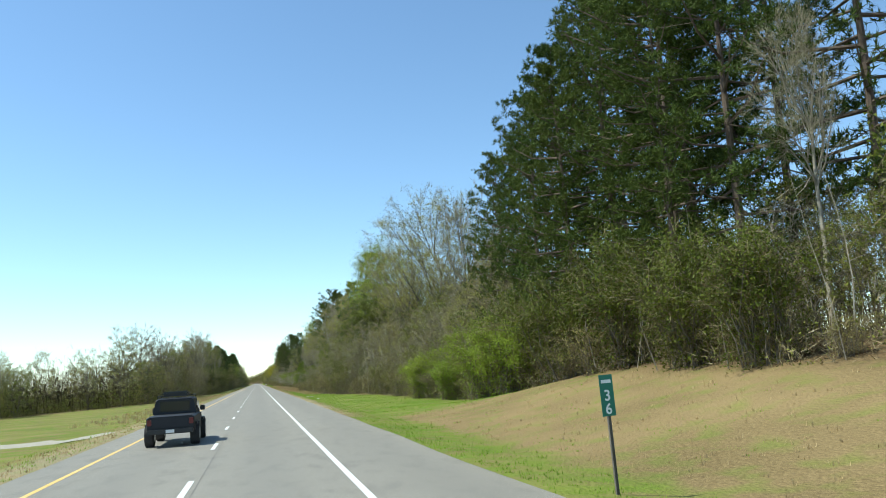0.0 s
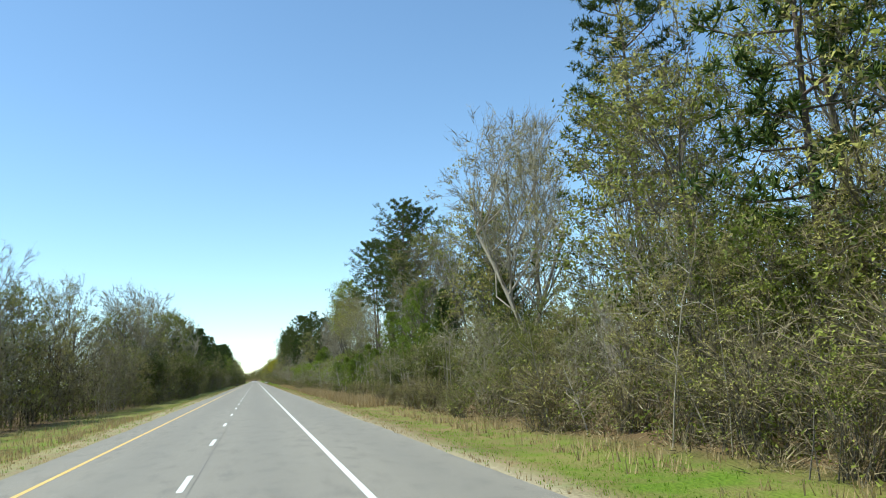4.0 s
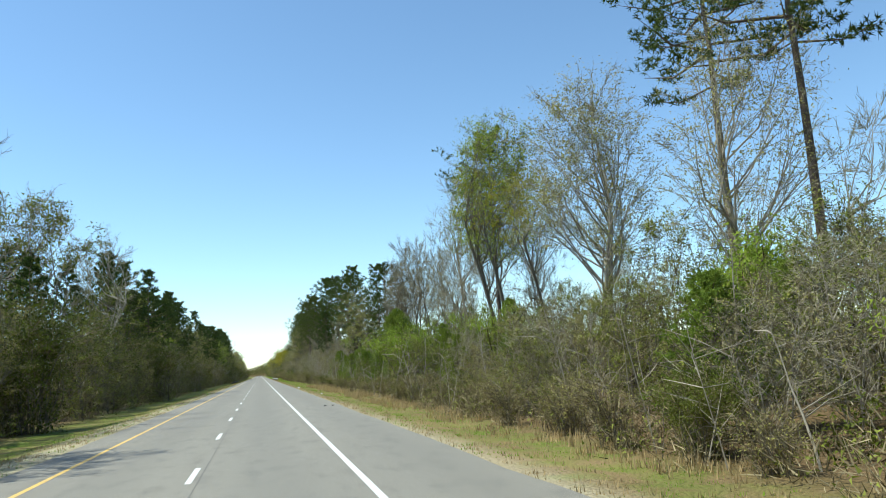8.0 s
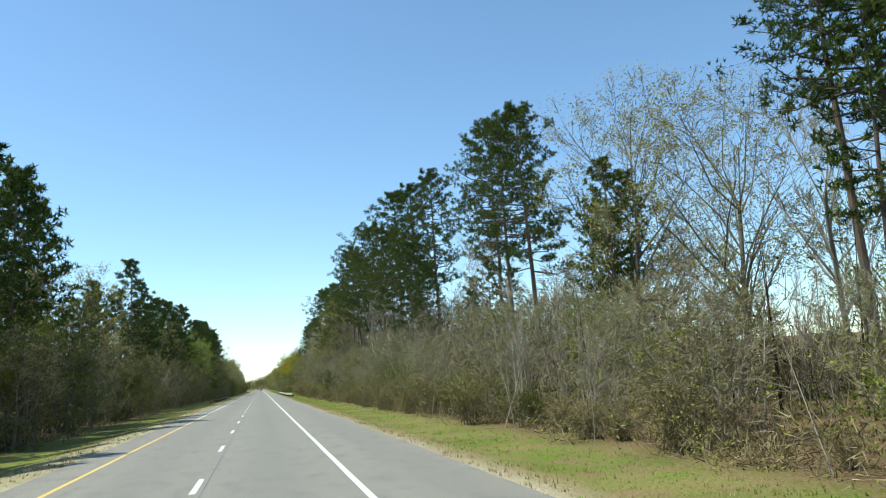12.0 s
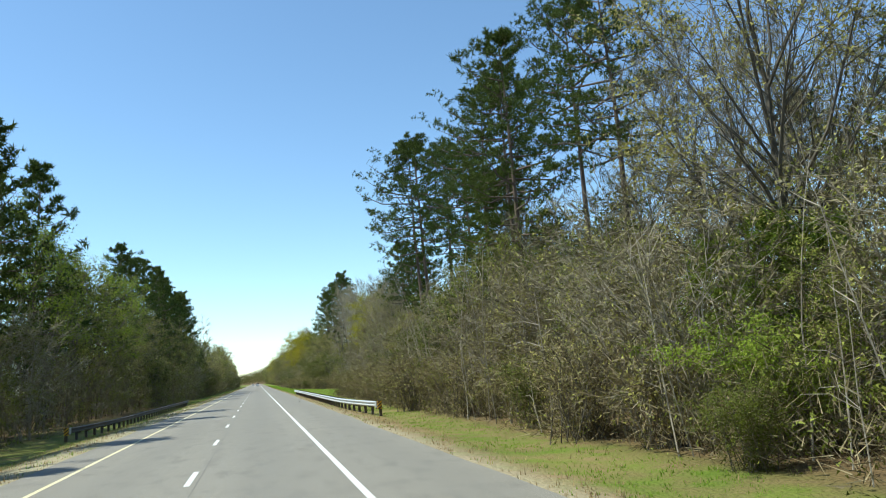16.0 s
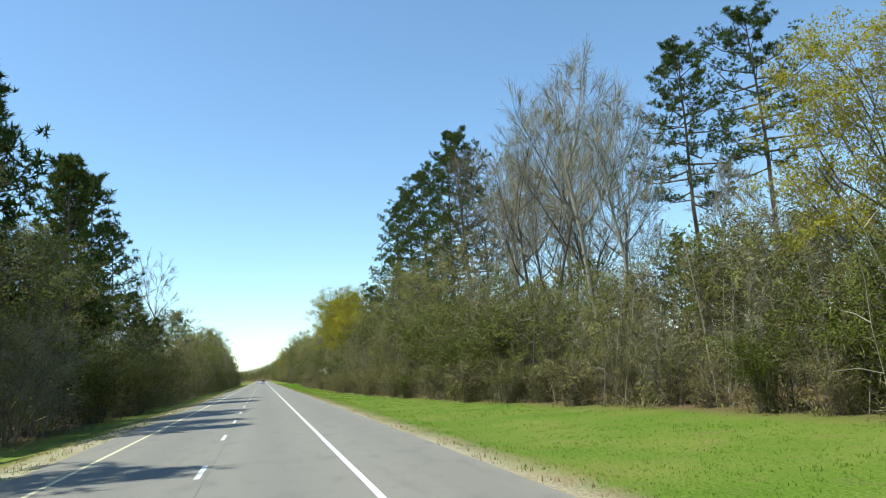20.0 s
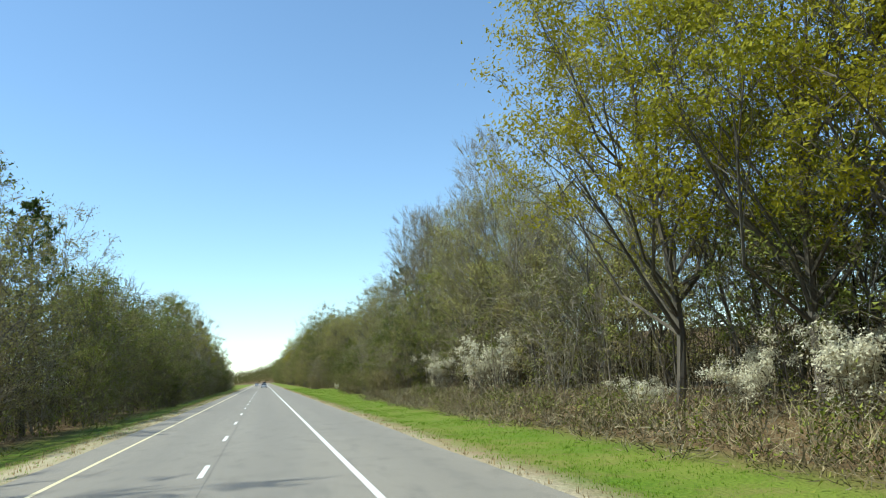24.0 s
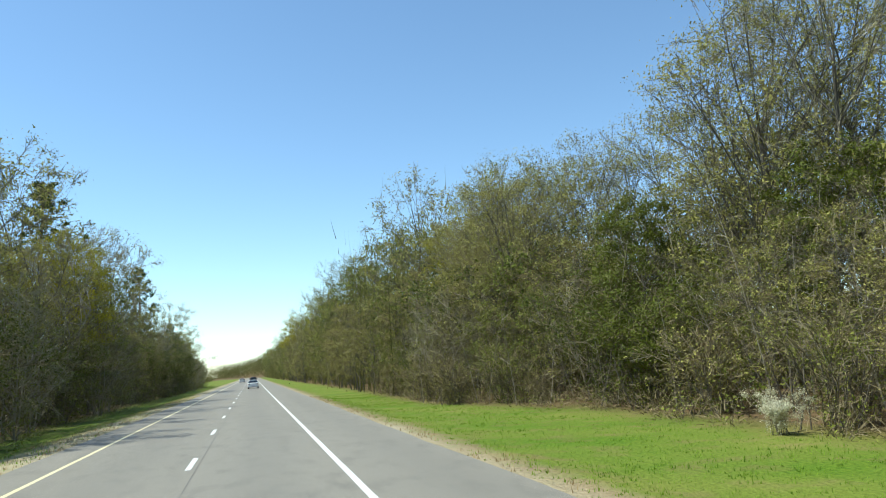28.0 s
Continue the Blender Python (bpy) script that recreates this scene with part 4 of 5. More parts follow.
def backwoods(name, edge, side, near, deep, low, high, y0, y1, per_metre, label, coarse=1.0, mat=None, fade=1.6):
    """The massed stems, twigs and old leaves deeper in the wood; the default colour has shade put into it."""
    rnd, rg = random.Random(len(name) + int(near)), np.random.default_rng(len(name) + int(near))
    feet, tops = [], []
    for i in range(int((y1 - y0) * per_metre)):
        y = rnd.uniform(y0, y1)
        x = side * (between(edge, y) + rnd.uniform(near, deep))
        feet.append((x, y, ground_z(x, y) - 0.2))
        tops.append(low + (high - low) * rnd.random() ** fade)
    feet, tops = np.array(feet), np.array(tops)
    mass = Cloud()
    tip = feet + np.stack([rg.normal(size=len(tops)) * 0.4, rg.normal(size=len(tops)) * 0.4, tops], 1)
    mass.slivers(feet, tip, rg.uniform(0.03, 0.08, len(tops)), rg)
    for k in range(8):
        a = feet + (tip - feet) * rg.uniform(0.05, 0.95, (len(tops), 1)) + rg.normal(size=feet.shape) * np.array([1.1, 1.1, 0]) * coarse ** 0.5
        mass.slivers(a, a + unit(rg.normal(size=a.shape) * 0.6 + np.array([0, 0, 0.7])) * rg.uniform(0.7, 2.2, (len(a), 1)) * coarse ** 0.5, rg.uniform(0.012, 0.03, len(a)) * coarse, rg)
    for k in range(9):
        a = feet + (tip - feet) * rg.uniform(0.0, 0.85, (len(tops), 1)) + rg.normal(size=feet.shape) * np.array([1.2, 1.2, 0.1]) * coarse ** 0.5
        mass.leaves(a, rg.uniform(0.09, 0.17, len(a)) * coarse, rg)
    return tagged(new(name, mass.mesh(name, mat or M_DEEPSHADE)), label, "woods", kind="stuff")


def pale_stems(name, edge, side, near, deep, y0, y1, per_metre, label):
    """Slender sapling stems with bent, arching branches, standing through the thicket."""
    rg = random.Random(31)
    g = Geo()
    for i in range(int((y1 - y0) * per_metre)):
        y = rg.uniform(y0, y1)
        x = side * (between(edge, y) + near + (deep - near) * rg.random() ** 1.4)
        if cap(x, y) < 9:
            continue
        h = rg.uniform(0.4, 1.15) * between(UNDER_R, y)
        d = rough_dir(rg, Vector((0, 0, 1)), 0.14)
        p, pts = Vector((x, y, ground_z(x, y) - 0.1)), []
        for k in range(6):
            pts.append(p)
            d = rough_dir(rg, d, 0.07)
            p = p + d * h / 5
        r0 = rg.uniform(0.014, 0.04)
        g.tube(pts, [r0 * (1 - 0.15 * k) for k in range(6)], 4)
        for b in range(rg.randrange(3, 7)):
            k = rg.randrange(1, 5)
            q = pts[k].lerp(pts[k + 1], rg.random())
            w, ln = rg.uniform(0, 6.283), rg.uniform(0.5, 1.6)
            o = Vector((math.cos(w), math.sin(w), rg.uniform(0.1, 0.9)))
            m = q + o * ln * 0.5
            e = m + (o + Vector((rg.gauss(0, 0.35), rg.gauss(0, 0.35), rg.uniform(-0.8, 0.2)))) * ln * 0.5
            g.tube([q, m, e], [r0 * 0.5, r0 * 0.36, 0.005], 3)
    tagged(new(name, g.mesh(name, M_PALEBARK)), label, "saplings", kind="stuff")


pale_stems("sapling_stems", EDGE_R, 1, 0.5, 9, 12, 1010, 1.3, "slender pale sapling stems with arching bare branches")
tangle("edge_thicket_right", EDGE_R, 1, 0, 3.5, 0.8, 3.2, 12, 1010, 2.2, 75, 36, 0.08, M_BRUSH, M_MIXLEAF, "tangled tan and brown thicket along the wood's edge")
tangle("edge_vines_right", EDGE_R, 1, 1.5, 5, 2.0, 6.0, 60, 1010, 0.28, 40, 260, 0.10, M_TWIG, M_DARKLEAF, "dark green vines draped over the thicket")
tangle("understory_right", EDGE_R, 1, 3, 10, 3.5, 8, 12, 1010, 1.2, 90, 80, 0.10, M_TWIG, M_MIXLEAF, "fine grey-brown understory with olive spring leaves")
tangle("edge_thicket_left", EDGE_L, -1, 0, 6, 3.5, 9, 150, 1235, 1.2, 70, 80, 0.13, M_BRUSH, M_MIXLEAF, "dark olive-brown thicket along the wood's edge")
tangle("field_thicket", EDGE_L, -1, 0, 12, 2.5, 7, 50, 168, 4.0, 50, 130, 0.14, M_BRUSH, M_MIXLEAF, "olive thicket beyond the median field")
tangle("low_brush", ((800, 11.2), (1000, 11.2)), 1, 0, 9, 0.5, 1.2, 808, 884, 4.5, 60, 9, 0.07, M_TWIG, M_REDBUD, "low reddish-grey brush at the foot of the wood")
backwoods("deep_woods_right", EDGE_R, 1, 8, 22, 3.0, 8.5, 5, 1000, 7, "massed twigs and trunks deep in the wood, shade put into their olive-brown")
backwoods("deep_floor_right", EDGE_R, 1, 18, 45, 1.5, 7, 5, 1300, 7, "tangle of stems far inside the wood, its shade put into the colour", 1.5, None, 3.0)
backwoods("deep_woods_left", EDGE_L, -1, 4, 20, 7, 12, 150, 1235, 9, "massed olive-brown twigs and trunks deep in the wood, coloured dark for shade", 1.3)
backwoods("far_woods_right", EDGE_R, 1, 0, 25, 10, 20, 1000, 1680, 8, "distant wood along the road in olive and brown", 1.6, M_FARWOOD_HAZE, 0.8)
backwoods("far_woods_left", EDGE_L, -1, 0, 30, 7, 13, 1235, 1650, 7, "distant wood along the road in olive and brown", 1.5, M_FARWOOD_HAZE)
backwoods("far_woods_field", EDGE_L, -1, 2, 40, 4, 8, 40, 170, 24, "low wood beyond the median field in olive and brown, coloured dark for shade", 1.5)
backwoods("hill_woods", ((0, -40), (3000, -40)), 1, 0, 460, 8, 17, 1690, 2150, 26, "woods on the rise beyond the end of the road, haze put into their lighter olive", 4.0, M_FARWOOD_HAZE, 1.0)
backwoods("horizon_woods", ((0, 70), (3000, 70)), -1, 0, 260, 5, 10, 1700, 1800, 26, "far line of trees at the end of the straight road", 4.0, M_FARWOOD_HAZE)

for protos in KINDS.values():
    for root, h in protos:
        for ob in (*root.children_recursive, root):
            bpy.data.objects.remove(ob)

# ---- grass ----
def grass(name, side, inner, outer, y0, y1, per_metre, tall, blades, mat, chance, label):
    """Tufts on the verge; outer is a table or a number, chance says where a tuft of this sort grows."""
    rg = random.Random(len(label) + int(y0))
    g = Geo()
    for i in range(int((y1 - y0) * per_metre)):
        y = rg.uniform(y0, y1)
        far = between(outer, y) if isinstance(outer, tuple) else outer
        x = side * (inner + (far - inner) * rg.random() ** 1.3)
        if rg.random() > chance(x, y):
            continue
        p = Vector((x, y, ground_z(x, y) - 0.01))
        h = tall * rg.uniform(0.5, 1.25)
        for k in range(blades):
            w = rg.uniform(0, 6.283)
            d = Vector((math.cos(w) * rg.uniform(0.1, 0.6), math.sin(w) * rg.uniform(0.1, 0.6), 1)).normalized()
            g.blade(p + Vector((rg.gauss(0, 0.06 + 0.1 * tall), rg.gauss(0, 0.06 + 0.1 * tall), 0)), d, h * rg.uniform(0.6, 1), 0.012 + 0.012 * tall, Vector((-math.sin(w), math.cos(w), 0)))
    return tagged(new(name, g.mesh(name, mat)), label, "grass", kind="stuff")


def patch(x, y):
    return 0.5 + 0.9 * noise.noise((x * 0.5, y * 0.35, 1.7))


def lush(x, y):
    return green(x, y) * 0.9 + 0.45 * (patch(x, y) - 0.5)


grass("green_grass", 1, 6.8, EDGE_R, 5, 1010, 110, 0.09, 4, M_GRASS, lush, "short green spring grass on the verge")
grass("dry_grass", 1, 6.7, EDGE_R, 5, 1010, 22, 0.16, 4, M_STRAW, lambda x, y: 0.75 - 1.4 * lush(x, y), "short straw-coloured dry grass on the verge")
grass("green_grass", -1, 5.3, 9.5, 20, 1050, 12, 0.14, 4, M_GRASS, lambda x, y: patch(x, y), "short green grass beside the median")
grass("dry_grass", -1, 5.2, 8.5, 20, 1050, 14, 0.15, 4, M_STRAW, lambda x, y: 1.2 - patch(x, y), "short straw-coloured grass beside the median")
TALL = ((190, 11.5), (300, 11.2), (420, 12.5))
grass("broom_grass", 1, 8.9, TALL, 192, 272, 30, 1.0, 7, M_STRAW, patch, "tall tan broom grass below the young pines")
grass("broom_grass", 1, 9.3, TALL, 335, 405, 14, 0.7, 6, M_STRAW, patch, "tall tan broom grass below the young pines")
grass("broom_grass", 1, 9.5, 12.5, 128, 192, 14, 0.45, 6, M_STRAW, patch, "rusty dry grass below the trees")
grass("broom_grass", 1, 9.2, 11.5, 272, 335, 16, 0.45, 6, M_STRAW, patch, "rusty dry grass below the trees")
grass("broom_grass", -1, 7.0, 14, 70, 210, 18, 0.5, 6, M_STRAW, patch, "brown dry grass along the median field")

# ---- median crossover ----
M_GRAVEL = surface("pale_gravel", (0.40, 0.36, 0.29), (0.30, 0.27, 0.21), 1.5, 0.95, 0, 0.3, 0.5)
XC = [-60 + 2.5 * i for i in range(23)]
tagged(sheet("crossover_track", XC, [49 + 0.8 * i for i in range(9)], lambda x, y: ground_z(x, y) + 0.03 - 0.06 * smooth(2.2, 3.4, abs(y - 52.2)), M_GRAVEL), "pale gravel crossover through the grassy median", "track", kind="structure")

# ---- guard rails ----
M_ZINC = surface("galvanised_steel", (0.62, 0.63, 0.62), (0.48, 0.49, 0.48), 1.2, 0.42, 0.35, 0.12, 0.1)
M_RUSTY = surface("weathered_steel", (0.20, 0.17, 0.14), (0.12, 0.10, 0.085), 1.5, 0.7, 0.3, 0.2, 0.2)
M_POST = surface("weathered_timber", (0.16, 0.125, 0.09), (0.09, 0.07, 0.055), 2.5, 0.9, 0, 0.35, 0.4, (3, 3, 0.6))
M_BLACK = surface("black_paint", (0.02, 0.02, 0.02), (0.035, 0.033, 0.03), 3, 0.5, 0, 0.1)
M_AMBER = surface("amber_sheeting", (0.75, 0.42, 0.02), (0.65, 0.35, 0.02), 3, 0.4, 0, 0.1)


def solid(name, boxes, mat, parent=None, bevel=0.0, label=""):
    """One mesh of boxes (x0, y0, z0, x1, y1, z1) with softened edges."""
    bm = bmesh.new()
    for x0, y0, z0, x1, y1, z1 in boxes:
        geo = bmesh.ops.create_cube(bm, size=1.0)
        bmesh.ops.transform(bm, matrix=Matrix.Translation(((x0 + x1) / 2, (y0 + y1) / 2, (z0 + z1) / 2)) @ Matrix.Diagonal((x1 - x0, y1 - y0, z1 - z0, 1)), verts=geo["verts"])
    if bevel:
        bmesh.ops.bevel(bm, geom=bm.edges[:], offset=bevel, segments=2, affect="EDGES")
    me = bpy.data.meshes.new(name)
    bm.to_mesh(me)
    bm.free()
    me.materials.append(mat)
    ob = new(name, me)
    if parent:
        ob.parent = parent
    return tagged(ob, label) if label else ob


def beam_mesh(length, mat):
    """A corrugated steel section, W-shaped across."""
    prof = [(0.0, 0.0), (0.015, 0.02), (0.08, 0.05), (0.085, 0.085), (0.06, 0.105), (0.015, 0.125), (0.012, 0.195), (0.06, 0.215), (0.085, 0.24), (0.085, 0.27), (0.055, 0.30), (0.0, 0.32)]
    g = Geo()
    for y in (0, length):
        g.v += [Vector((-a, y, b)) for a, b in prof] + [Vector((-a + 0.012, y, b)) for a, b in prof]
    n = len(prof)
    for i in range(n - 1):
        g.f += [(i, i + 1, 2 * n + i + 1, 2 * n + i), (n + i + 1, n + i, 3 * n + i, 3 * n + i + 1), (i + 1, i, n + i, n + i + 1), (2 * n + i, 2 * n + i + 1, 3 * n + i + 1, 3 * n + i)]
    g.f += [(0, 2 * n, 3 * n, n), (n - 1, 2 * n - 1, 4 * n - 1, 3 * n - 1)]
    return g.mesh("rail_section", mat)


def guard_rail(x, y0, y1, side, mat, label, marker):
    root = tagged(new("guard_rail"), label, "guard rail")
    root.location = (x, y0, ground_z(x, y0))
    n = round((y1 - y0) / 3.81)
    rail = beam_mesh(3.86, mat)
    post = solid("post", [(-0.075, -0.1, -0.3, 0.075, 0.1, 0.77)], M_POST, root, 0.012)
    block = solid("block", [(-0.1, -0.075, 0.42, 0.1, 0.075, 0.76)], M_POST, root, 0.01)
    def bow(v):
        return side * 0.9 * max(0.0, 1 - v / 16.0) ** 2
    for i in range(2 * n + 1):
        y = i * 1.905
        p, b = (post, block) if i == 0 else (new("post", post.data), new("block", block.data))
        p.parent = b.parent = root
        p.location = (side * 0.18 + bow(y), y, ground_z(x + bow(y), y0 + y) - ground_z(x, y0))
        b.location = (side * 0.02 + bow(y), y, p.location.z)
    for i in range(n):
        r = part("rail_section", rail, root)
        r.location = (-side * 0.085 + bow(i * 3.81), i * 3.81 - 0.02, 0.43)
        r.rotation_euler.z = -math.atan2(bow(i * 3.81 + 3.81) - bow(i * 3.81), 3.81)
        if side < 0:
            r.scale = (-1, 1, 1)
    end = solid("end_plate", [(-0.03, -0.44, 0.38, 0.03, -0.02, 0.76)], M_ZINC, root, 0.01, "pale flat steel end plate")
    end.location.x = -side * 0.1 + bow(0)
    if marker:
        panel = Geo()
        for i in range(7):
            w = -0.9 + 1.8 * i / 6
            for z in (0.32, 0.78):
                panel.v.append(Vector((0.17 * math.sin(w) + side * 0.05, -0.48 - 0.12 * math.cos(w), z)))
        panel.f = [(2 * i, 2 * i + 2, 2 * i + 3, 2 * i + 1) for i in range(6)]
        me = panel.mesh("hazard_panel", M_AMBER)
        pn = part("hazard_panel", me, root, "curved amber hazard panel")
        pn.location.x = bow(0)
        for j in range(3):
            st = Geo()
            for i in range(7):
                w = -0.85 + 1.7 * i / 6
                z = 0.22 + 0.19 * j + 0.22 * i / 6
                for k in (0, 0.09):
                    st.v.append(Vector((0.174 * math.sin(w) + side * 0.05, -0.484 - 0.124 * math.cos(w), min(0.775, max(0.325, z + k)))))
            st.f = [(2 * i, 2 * i + 2, 2 * i + 3, 2 * i + 1) for i in range(6)]
            part("stripe", st.mesh("stripe", M_BLACK), pn, "black slanting stripe")
    return root


guard_rail(7.65, 580.4, 663, 1, M_ZINC, "pale galvanised guard rail on weathered timber posts", True)
guard_rail(-8.6, 586, 659, -1, M_RUSTY, "dark weathered guard rail on timber posts by the median", True)

# ---- mile marker ----
M_SIGN = surface("green_sheeting", (0.01, 0.17, 0.115), (0.012, 0.14, 0.095), 2, 0.35, 0, 0.1)
M_LEGEND = surface("white_sheeting", (0.8, 0.82, 0.8), (0.7, 0.72, 0.7), 4, 0.4)
sign = tagged(new("mile_marker"), "green mile marker with white figures on a dark leaning post", "sign")
sign.matrix_world = pose(7.8, 13.1, ground_z(7.8, 13.1), 0, -1.5, 6)
solid("post", [(-0.03, -0.012, -0.3, 0.03, 0.018, 1.5), (-0.03, -0.03, -0.3, -0.018, 0.0, 1.5), (0.018, -0.03, -0.3, 0.03, 0.0, 1.5)], M_RUSTY, sign, 0.003)
plate = solid("sign_plate", [(-0.14, -0.036, 1.38, 0.14, -0.03, 2.12)], M_SIGN, sign, 0.002)
for text, z, size in (("3", 1.66, 0.27), ("6", 1.42, 0.27)):
    cu = bpy.data.curves.new("figure", "FONT")
    cu.body, cu.size, cu.align_x, cu.extrude, cu.offset = text, size, "CENTER", 0.002, 0.004
    tmp = bpy.data.objects.new("figure", cu)
    scene.collection.objects.link(tmp)
    me = bpy.data.meshes.new_from_object(tmp)
    bpy.data.objects.remove(tmp)
    me.materials.clear()
    me.materials.append(M_LEGEND)
    fig = part("figure", me, plate, "white figure " + text)
    fig.matrix_basis = pose(0, -0.040, z, 90, 0, 0)
solid("legend_bar", [(-0.10, -0.041, 1.97, 0.10, -0.037, 2.03)], M_LEGEND, plate, 0.0, "small white legend too faint to read")

# ---- litter ----
M_WHITE = surface("white_plastic", (0.8, 0.8, 0.78), (0.7, 0.7, 0.68), 6, 0.45)
M_RUBBER = surface("tyre_rubber", (0.025, 0.025, 0.025), (0.04, 0.038, 0.036), 6, 0.85)
M_LOG = surface("weathered_log", (0.42, 0.36, 0.27), (0.28, 0.23, 0.17), 2.0, 0.9, 0, 0.3, 0.4, (3, 3, 0.6))


def lump(name, x, y, size, mat, label, squash=0.8, z=None):
    bm = bmesh.new()
    bmesh.ops.create_icosphere(bm, subdivisions=2, radius=size)
    for v in bm.verts:
        v.co *= 1 + 0.35 * noise.noise(v.co * (2.2 / size) + Vector((x, y, 0)))
        v.co.z = max(v.co.z * squash, -size * squash * 0.6)
    me = bpy.data.meshes.new(name)
    bm.to_mesh(me)
    bm.free()
    me.materials.append(mat)
    ob = tagged(new(name, me), label, "litter")
    ob.location = (x, y, (ground_z(x, y) if z is None else z) + size * squash * 0.55)
    return ob


lump("litter_bag", 7.15, 384.8, 0.17, M_WHITE, "crumpled white plastic bag on the dry verge")
lump("litter_bag", 8.0, 351.8, 0.09, M_WHITE, "crumpled white litter on the verge", 0.5)
lump("litter_bag", 9.1, 101.1, 0.16, M_WHITE, "crumpled white litter on the green verge", 0.4)
for x, y in ((5.7, 318.7), (6.2, 318.7), (5.9, 617.0)):
    lump("tyre_scrap", x, y, 0.09, M_RUBBER, "torn scrap of black tyre on the shoulder", 0.4, 0.0)
board = tagged(solid("litter_board", [(-0.55, -0.07, 0, 0.55, 0.07, 0.035)], M_WHITE, None, 0.006), "pale weathered board lying in the grass", "litter")
board.matrix_world = pose(8.8, 113.1, ground_z(8.8, 113.1) + 0.02, 0, 0, 20)
for x, y, ln, turn, tip in ((12.0, 254.5, 2.6, 60, 4), (12.5, 255.6, 2.2, 25, 10)):
    g = Geo()
    g.tube([Vector((0, i * ln / 4, 0.04 * math.sin(i * 2.1))) for i in range(5)], [0.1, 0.095, 0.09, 0.085, 0.07], 8)
    g.f += [tuple(range(7, -1, -1)), tuple(range(32, 40))]
    log = tagged(new("fallen_log", g.mesh("fallen_log", M_LOG)), "pale weathered log lying in the dry grass", "log")
    log.matrix_world = pose(x, y, ground_z(x, y) + 0.1, tip, 0, turn)

# ---- vehicles ----
M_DARKPAINT = surface("black_car_paint", (0.008, 0.009, 0.013), (0.014, 0.015, 0.02), 1.5, 0.6, 0, 0.05)
M_WHITEPAINT = surface("white_car_paint", (0.78, 0.79, 0.80), (0.72, 0.73, 0.74), 1.0, 0.3, 0, 0.03)
M_GREYPAINT = surface("dark_grey_car_paint", (0.03, 0.033, 0.04), (0.045, 0.048, 0.055), 1.5, 0.35, 0, 0.05)
M_GLASS = surface("tinted_glass", (0.015, 0.018, 0.022), (0.02, 0.024, 0.03), 1.0, 0.08)
M_LAMP = surface("red_lens", (0.16, 0.012, 0.01), (0.11, 0.008, 0.006), 5, 0.35)
M_RIM = surface("alloy", (0.35, 0.36, 0.37), (0.25, 0.26, 0.27), 4, 0.35, 0.7)


def hull(name, stations, mat, parent, label=""):
    """A closed shell through stations (y, half width low, half width high, z low, z high)."""
    g = Geo()
    for y, a, b, z0, z1 in stations:
        c = min(0.07, (z1 - z0) * 0.2)
        g.v += [Vector(p) for p in ((-a + c, y, z0), (a - c, y, z0), (a, y, z0 + c), (b, y, z1 - c), (b - c * 1.5, y, z1), (-b + c * 1.5, y, z1), (-b, y, z1 - c), (-a, y, z0 + c))]
    for i in range(len(stations) - 1):
        for k in range(8):
            j = (k + 1) % 8
            g.f.append((8 * i + k, 8 * i + 8 + k, 8 * i + 8 + j, 8 * i + j))
    g.f += [tuple(range(8)), tuple(range(8 * len(stations) - 1, 8 * len(stations) - 9, -1))]
    me = g.mesh(name, mat)
    bm = bmesh.new()
    bm.from_mesh(me)
    bmesh.ops.recalc_face_normals(bm, faces=bm.faces[:])
    bm.to_mesh(me)
    bm.free()
    return part(name, me, parent, label)


def wheel(parent, x, y, r, wide):
    out = []
    for nm, rad, w, mat in (("tyre", r, wide, M_RUBBER), ("rim", r * 0.62, wide + 0.02, M_RIM)):
        bm = bmesh.new()
        bmesh.ops.create_cone(bm, cap_ends=True, segments=24, radius1=rad, radius2=rad, depth=w, matrix=Matrix.Rotation(math.pi / 2, 4, "Y"))
        bmesh.ops.bevel(bm, geom=[e for e in bm.edges if len(e.link_faces) == 2 and abs(e.verts[0].co.x - e.verts[1].co.x) < 1e-4], offset=0.03, segments=2, affect="EDGES")
        me = bpy.data.meshes.new(nm)
        bm.to_mesh(me)
        bm.free()
        me.materials.append(mat)
        out.append(me)
    hub = tagged(new("wheel", out[0]))
    hub.parent = parent
    hub.location = (x, y, r)
    part("rim", out[1], hub, "alloy rim")


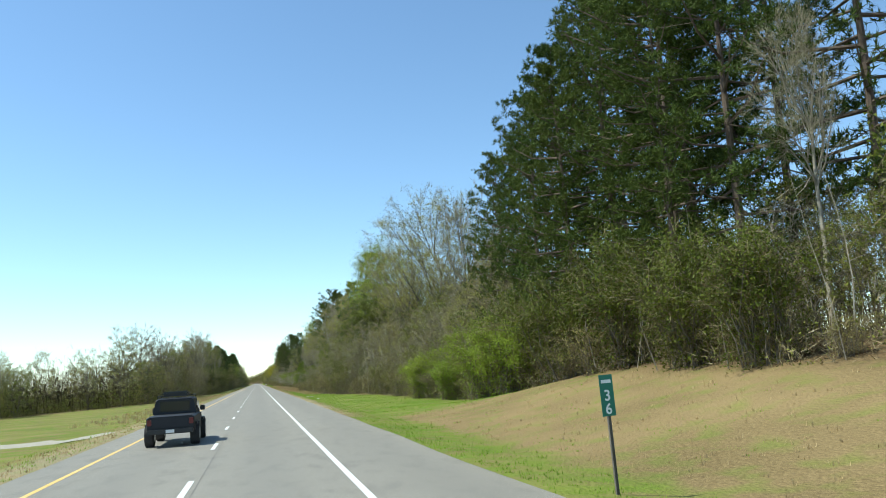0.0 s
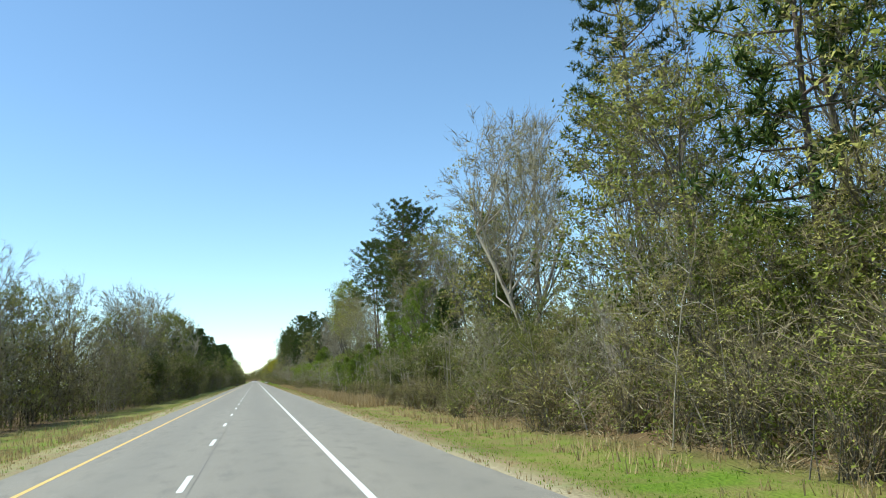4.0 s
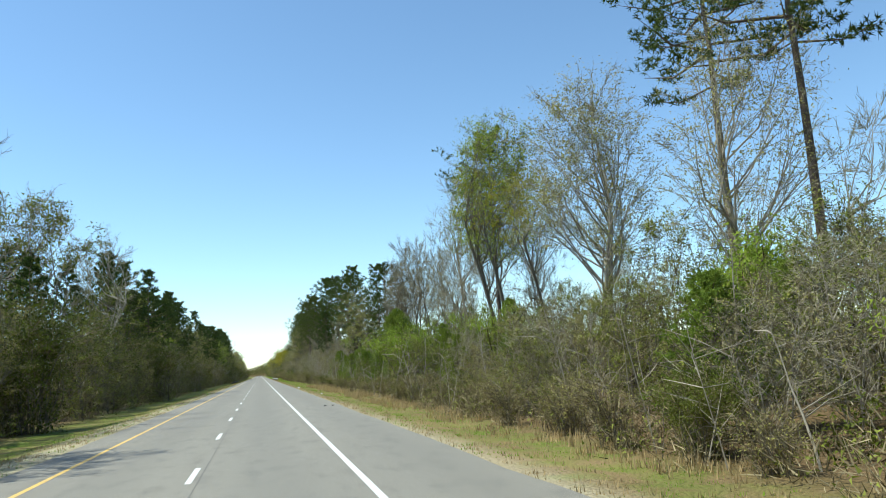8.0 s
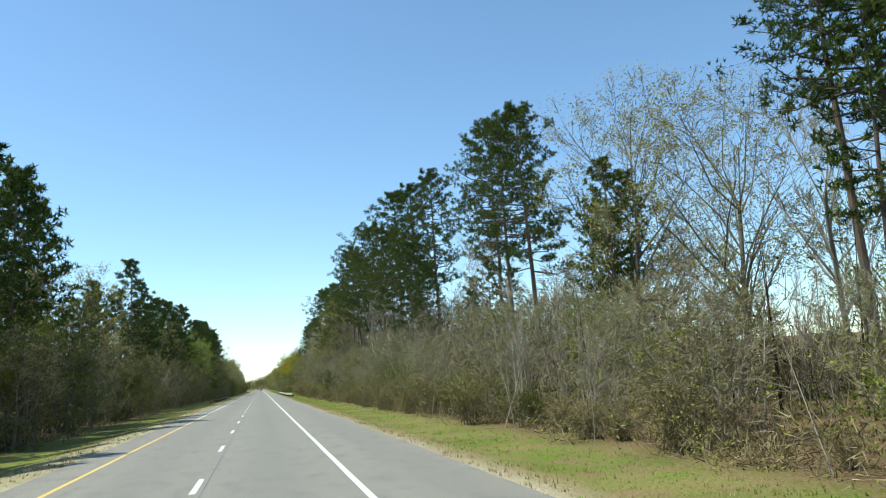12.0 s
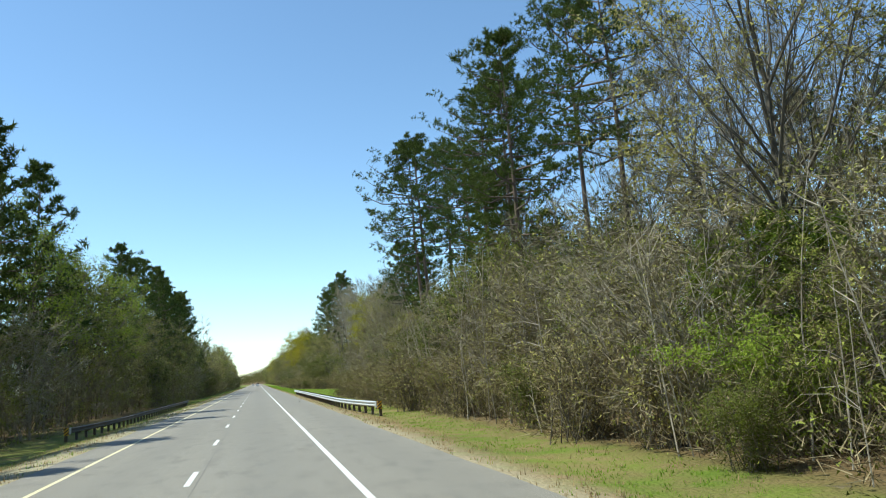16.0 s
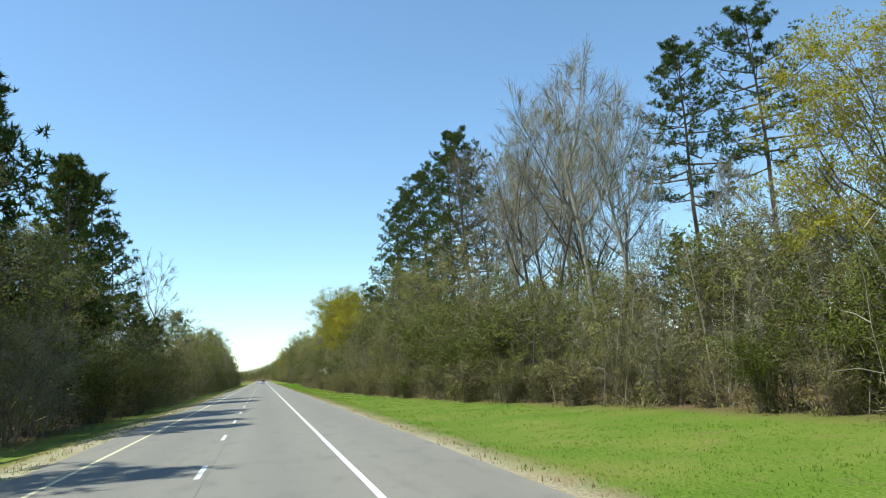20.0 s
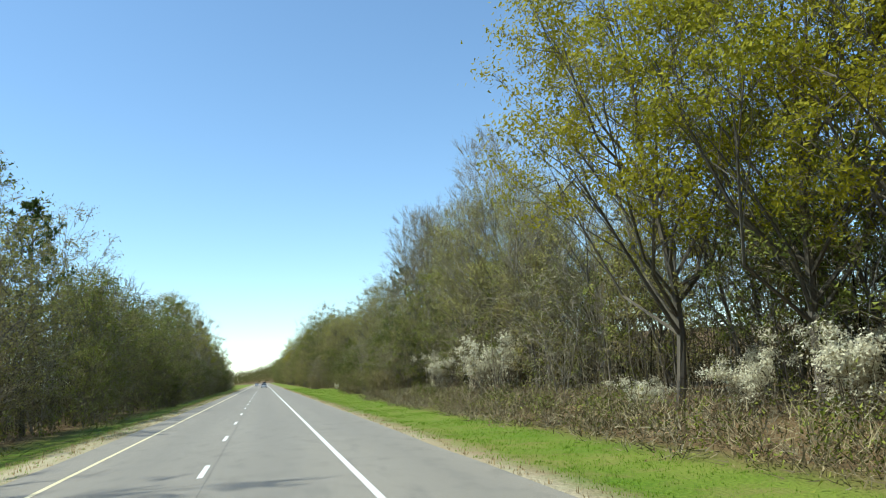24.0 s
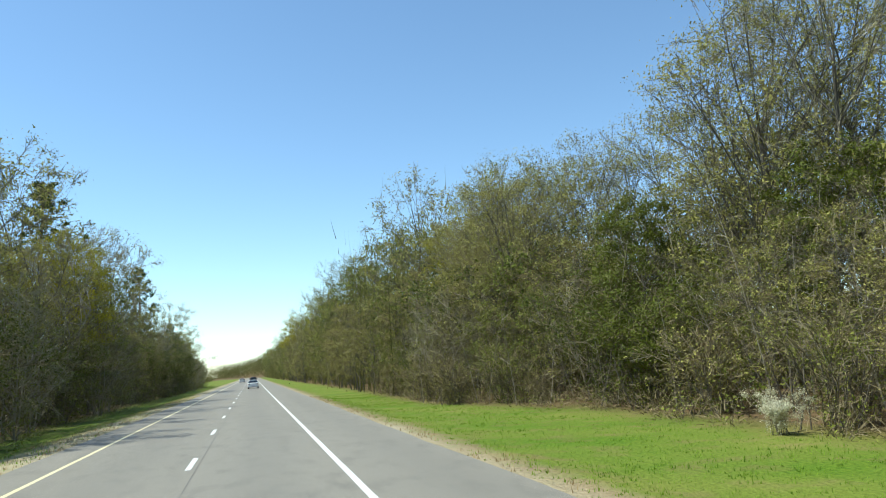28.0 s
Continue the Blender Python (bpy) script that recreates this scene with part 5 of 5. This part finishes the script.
def off_roader(x, y):
    car = tagged(new("off_roader"), "black off-road pickup with a roof rack in the passing lane", "car")
    car.location = (x, y, 0.0)
    hull("body", [(-2.7, 0.86, 0.88, 0.62, 1.18), (-2.6, 0.90, 0.90, 0.52, 1.2), (0.9, 0.90, 0.90, 0.5, 1.22), (2.4, 0.84, 0.82, 0.55, 1.15), (2.55, 0.78, 0.76, 0.62, 1.05)], M_DARKPAINT, car)
    cab = hull("cab", [(-0.95, 0.86, 0.74, 1.18, 1.82), (-0.7, 0.86, 0.76, 1.18, 1.86), (0.7, 0.86, 0.74, 1.18, 1.86), (1.15, 0.84, 0.70, 1.18, 1.3)], M_DARKPAINT, car)
    solid("rear_window", [(-0.58, -0.98, 1.32, 0.58, -0.93, 1.72)], M_GLASS, cab, 0.01, "dark tinted rear window")
    for sd in (-1, 1):
        solid("side_window", [(sd * 0.80, -0.55, 1.32, sd * 0.835, 0.75, 1.66)] if sd > 0 else [(-0.835, -0.55, 1.32, -0.80, 0.75, 1.66)], M_GLASS, cab, 0.008, "dark side window")
        solid("tail_lamp", [(min(sd * 0.70, sd * 0.86), -2.73, 0.86, max(sd * 0.70, sd * 0.86), -2.68, 1.08)], M_LAMP, car, 0.01, "square red tail lamp")
        solid("mirror", [(min(sd * 0.88, sd * 1.08), 0.72, 1.25, max(sd * 0.88, sd * 1.08), 0.82, 1.46)], M_BLACK, car, 0.02)
        solid("fender", [(min(sd * 0.84, sd * 0.98), -2.35, 0.78, max(sd * 0.84, sd * 0.98), -1.25, 0.92)], M_BLACK, car, 0.03, "black fender flare")
        solid("fender", [(min(sd * 0.80, sd * 0.98), 1.1, 0.80, max(sd * 0.80, sd * 0.98), 2.3, 0.94)], M_BLACK, car, 0.03, "black fender flare")
        for wy in (-1.8, 1.7):
            wheel(car, sd * 0.86, wy, 0.45, 0.34)
    solid("tailgate", [(-0.68, -2.735, 0.74, 0.68, -2.7, 1.14)], M_DARKPAINT, car, 0.012)
    solid("bumper", [(-0.86, -2.86, 0.52, 0.86, -2.66, 0.70)], M_BLACK, car, 0.03, "dull black rear bumper")
    solid("plate", [(-0.16, -2.875, 0.56, 0.16, -2.862, 0.68)], M_WHITE, car, 0.003, "pale plate with no legible writing")
    rack = solid("roof_rack", [(-0.72, -0.8, 1.93, -0.67, 0.7, 1.97), (0.67, -0.8, 1.93, 0.72, 0.7, 1.97)] + [(-0.7, yy, 1.92, 0.7, yy + 0.05, 1.95) for yy in (-0.75, -0.3, 0.15, 0.6)] + [(sx, yy, 1.84, sx + 0.04, yy + 0.04, 1.94) for sx in (-0.72, 0.68) for yy in (-0.7, 0.6)], M_BLACK, car, 0.0, "black roof rack")
    solid("cargo", [(-0.55, -0.6, 1.95, 0.5, 0.3, 2.12)], M_BLACK, car, 0.06, "flat black load on the rack")
    return car


def saloon(x, y, paint, name, label, tall=0.0):
    """A saloon, or with tall above zero a sport utility."""
    car = tagged(new(name), label, "car")
    car.location = (x, y, 0.0)
    h = 1.0 + tall * 0.35
    hull("body", [(-2.35, 0.78, 0.80, 0.45, h - 0.06), (-2.2, 0.88, 0.88, 0.3, h), (-1.3, 0.92, 0.90, 0.24, h + 0.02), (0.9, 0.92, 0.90, 0.24, h), (2.0, 0.88, 0.84, 0.26, h - 0.18), (2.35, 0.76, 0.72, 0.4, h - 0.3)], paint, car)
    back = -1.75 if not tall else -2.25
    roof = 1.44 + tall * 0.36
    cab = hull("cab", [(back, 0.82, 0.72, h - 0.03, h + 0.05), (back + (0.75 if not tall else 0.25), 0.84, 0.62, h - 0.03, roof - 0.02), (0.1, 0.84, 0.63, h - 0.03, roof), (1.05, 0.82, 0.70, h - 0.03, h + 0.03)], M_GLASS, car, "tinted glass cabin")
    hull("roof", [(back + (0.72 if not tall else 0.2), 0.62, 0.58, roof - 0.06, roof + 0.01), (0.15, 0.64, 0.6, roof - 0.05, roof + 0.02)], paint, car)
    for sd in (-1, 1):
        solid("tail_lamp", [(min(sd * 0.52, sd * 0.82), -2.37, h - 0.28, max(sd * 0.52, sd * 0.82), -2.3, h - 0.12)], M_LAMP, car, 0.02, "red tail lamp")
        solid("mirror", [(min(sd * 0.88, sd * 1.04), 0.62, h, max(sd * 0.88, sd * 1.04), 0.72, h + 0.13)], paint, car, 0.02)
        for wy in (-1.4, 1.45):
            wheel(car, sd * 0.80, wy, 0.33 + 0.04 * tall, 0.22)
    solid("bumper", [(-0.8, -2.42, 0.34, 0.8, -2.28, 0.58)], paint, car, 0.04)
    solid("plate", [(-0.16, -2.432, 0.62, 0.16, -2.36, 0.74)], M_WHITE, car, 0.003, "pale plate with no legible writing")
    return car


off_roader(-1.72, 35.0)
saloon(1.75, 1074.0, M_WHITEPAINT, "saloon_car", "white saloon car in the travel lane")
saloon(1.85, 1137.0, M_GREYPAINT, "utility_car", "dark grey sport utility car ahead in the travel lane", 1.0)
saloon(-1.75, 1215.0, M_WHITEPAINT, "saloon_car", "white saloon car far ahead in the passing lane")
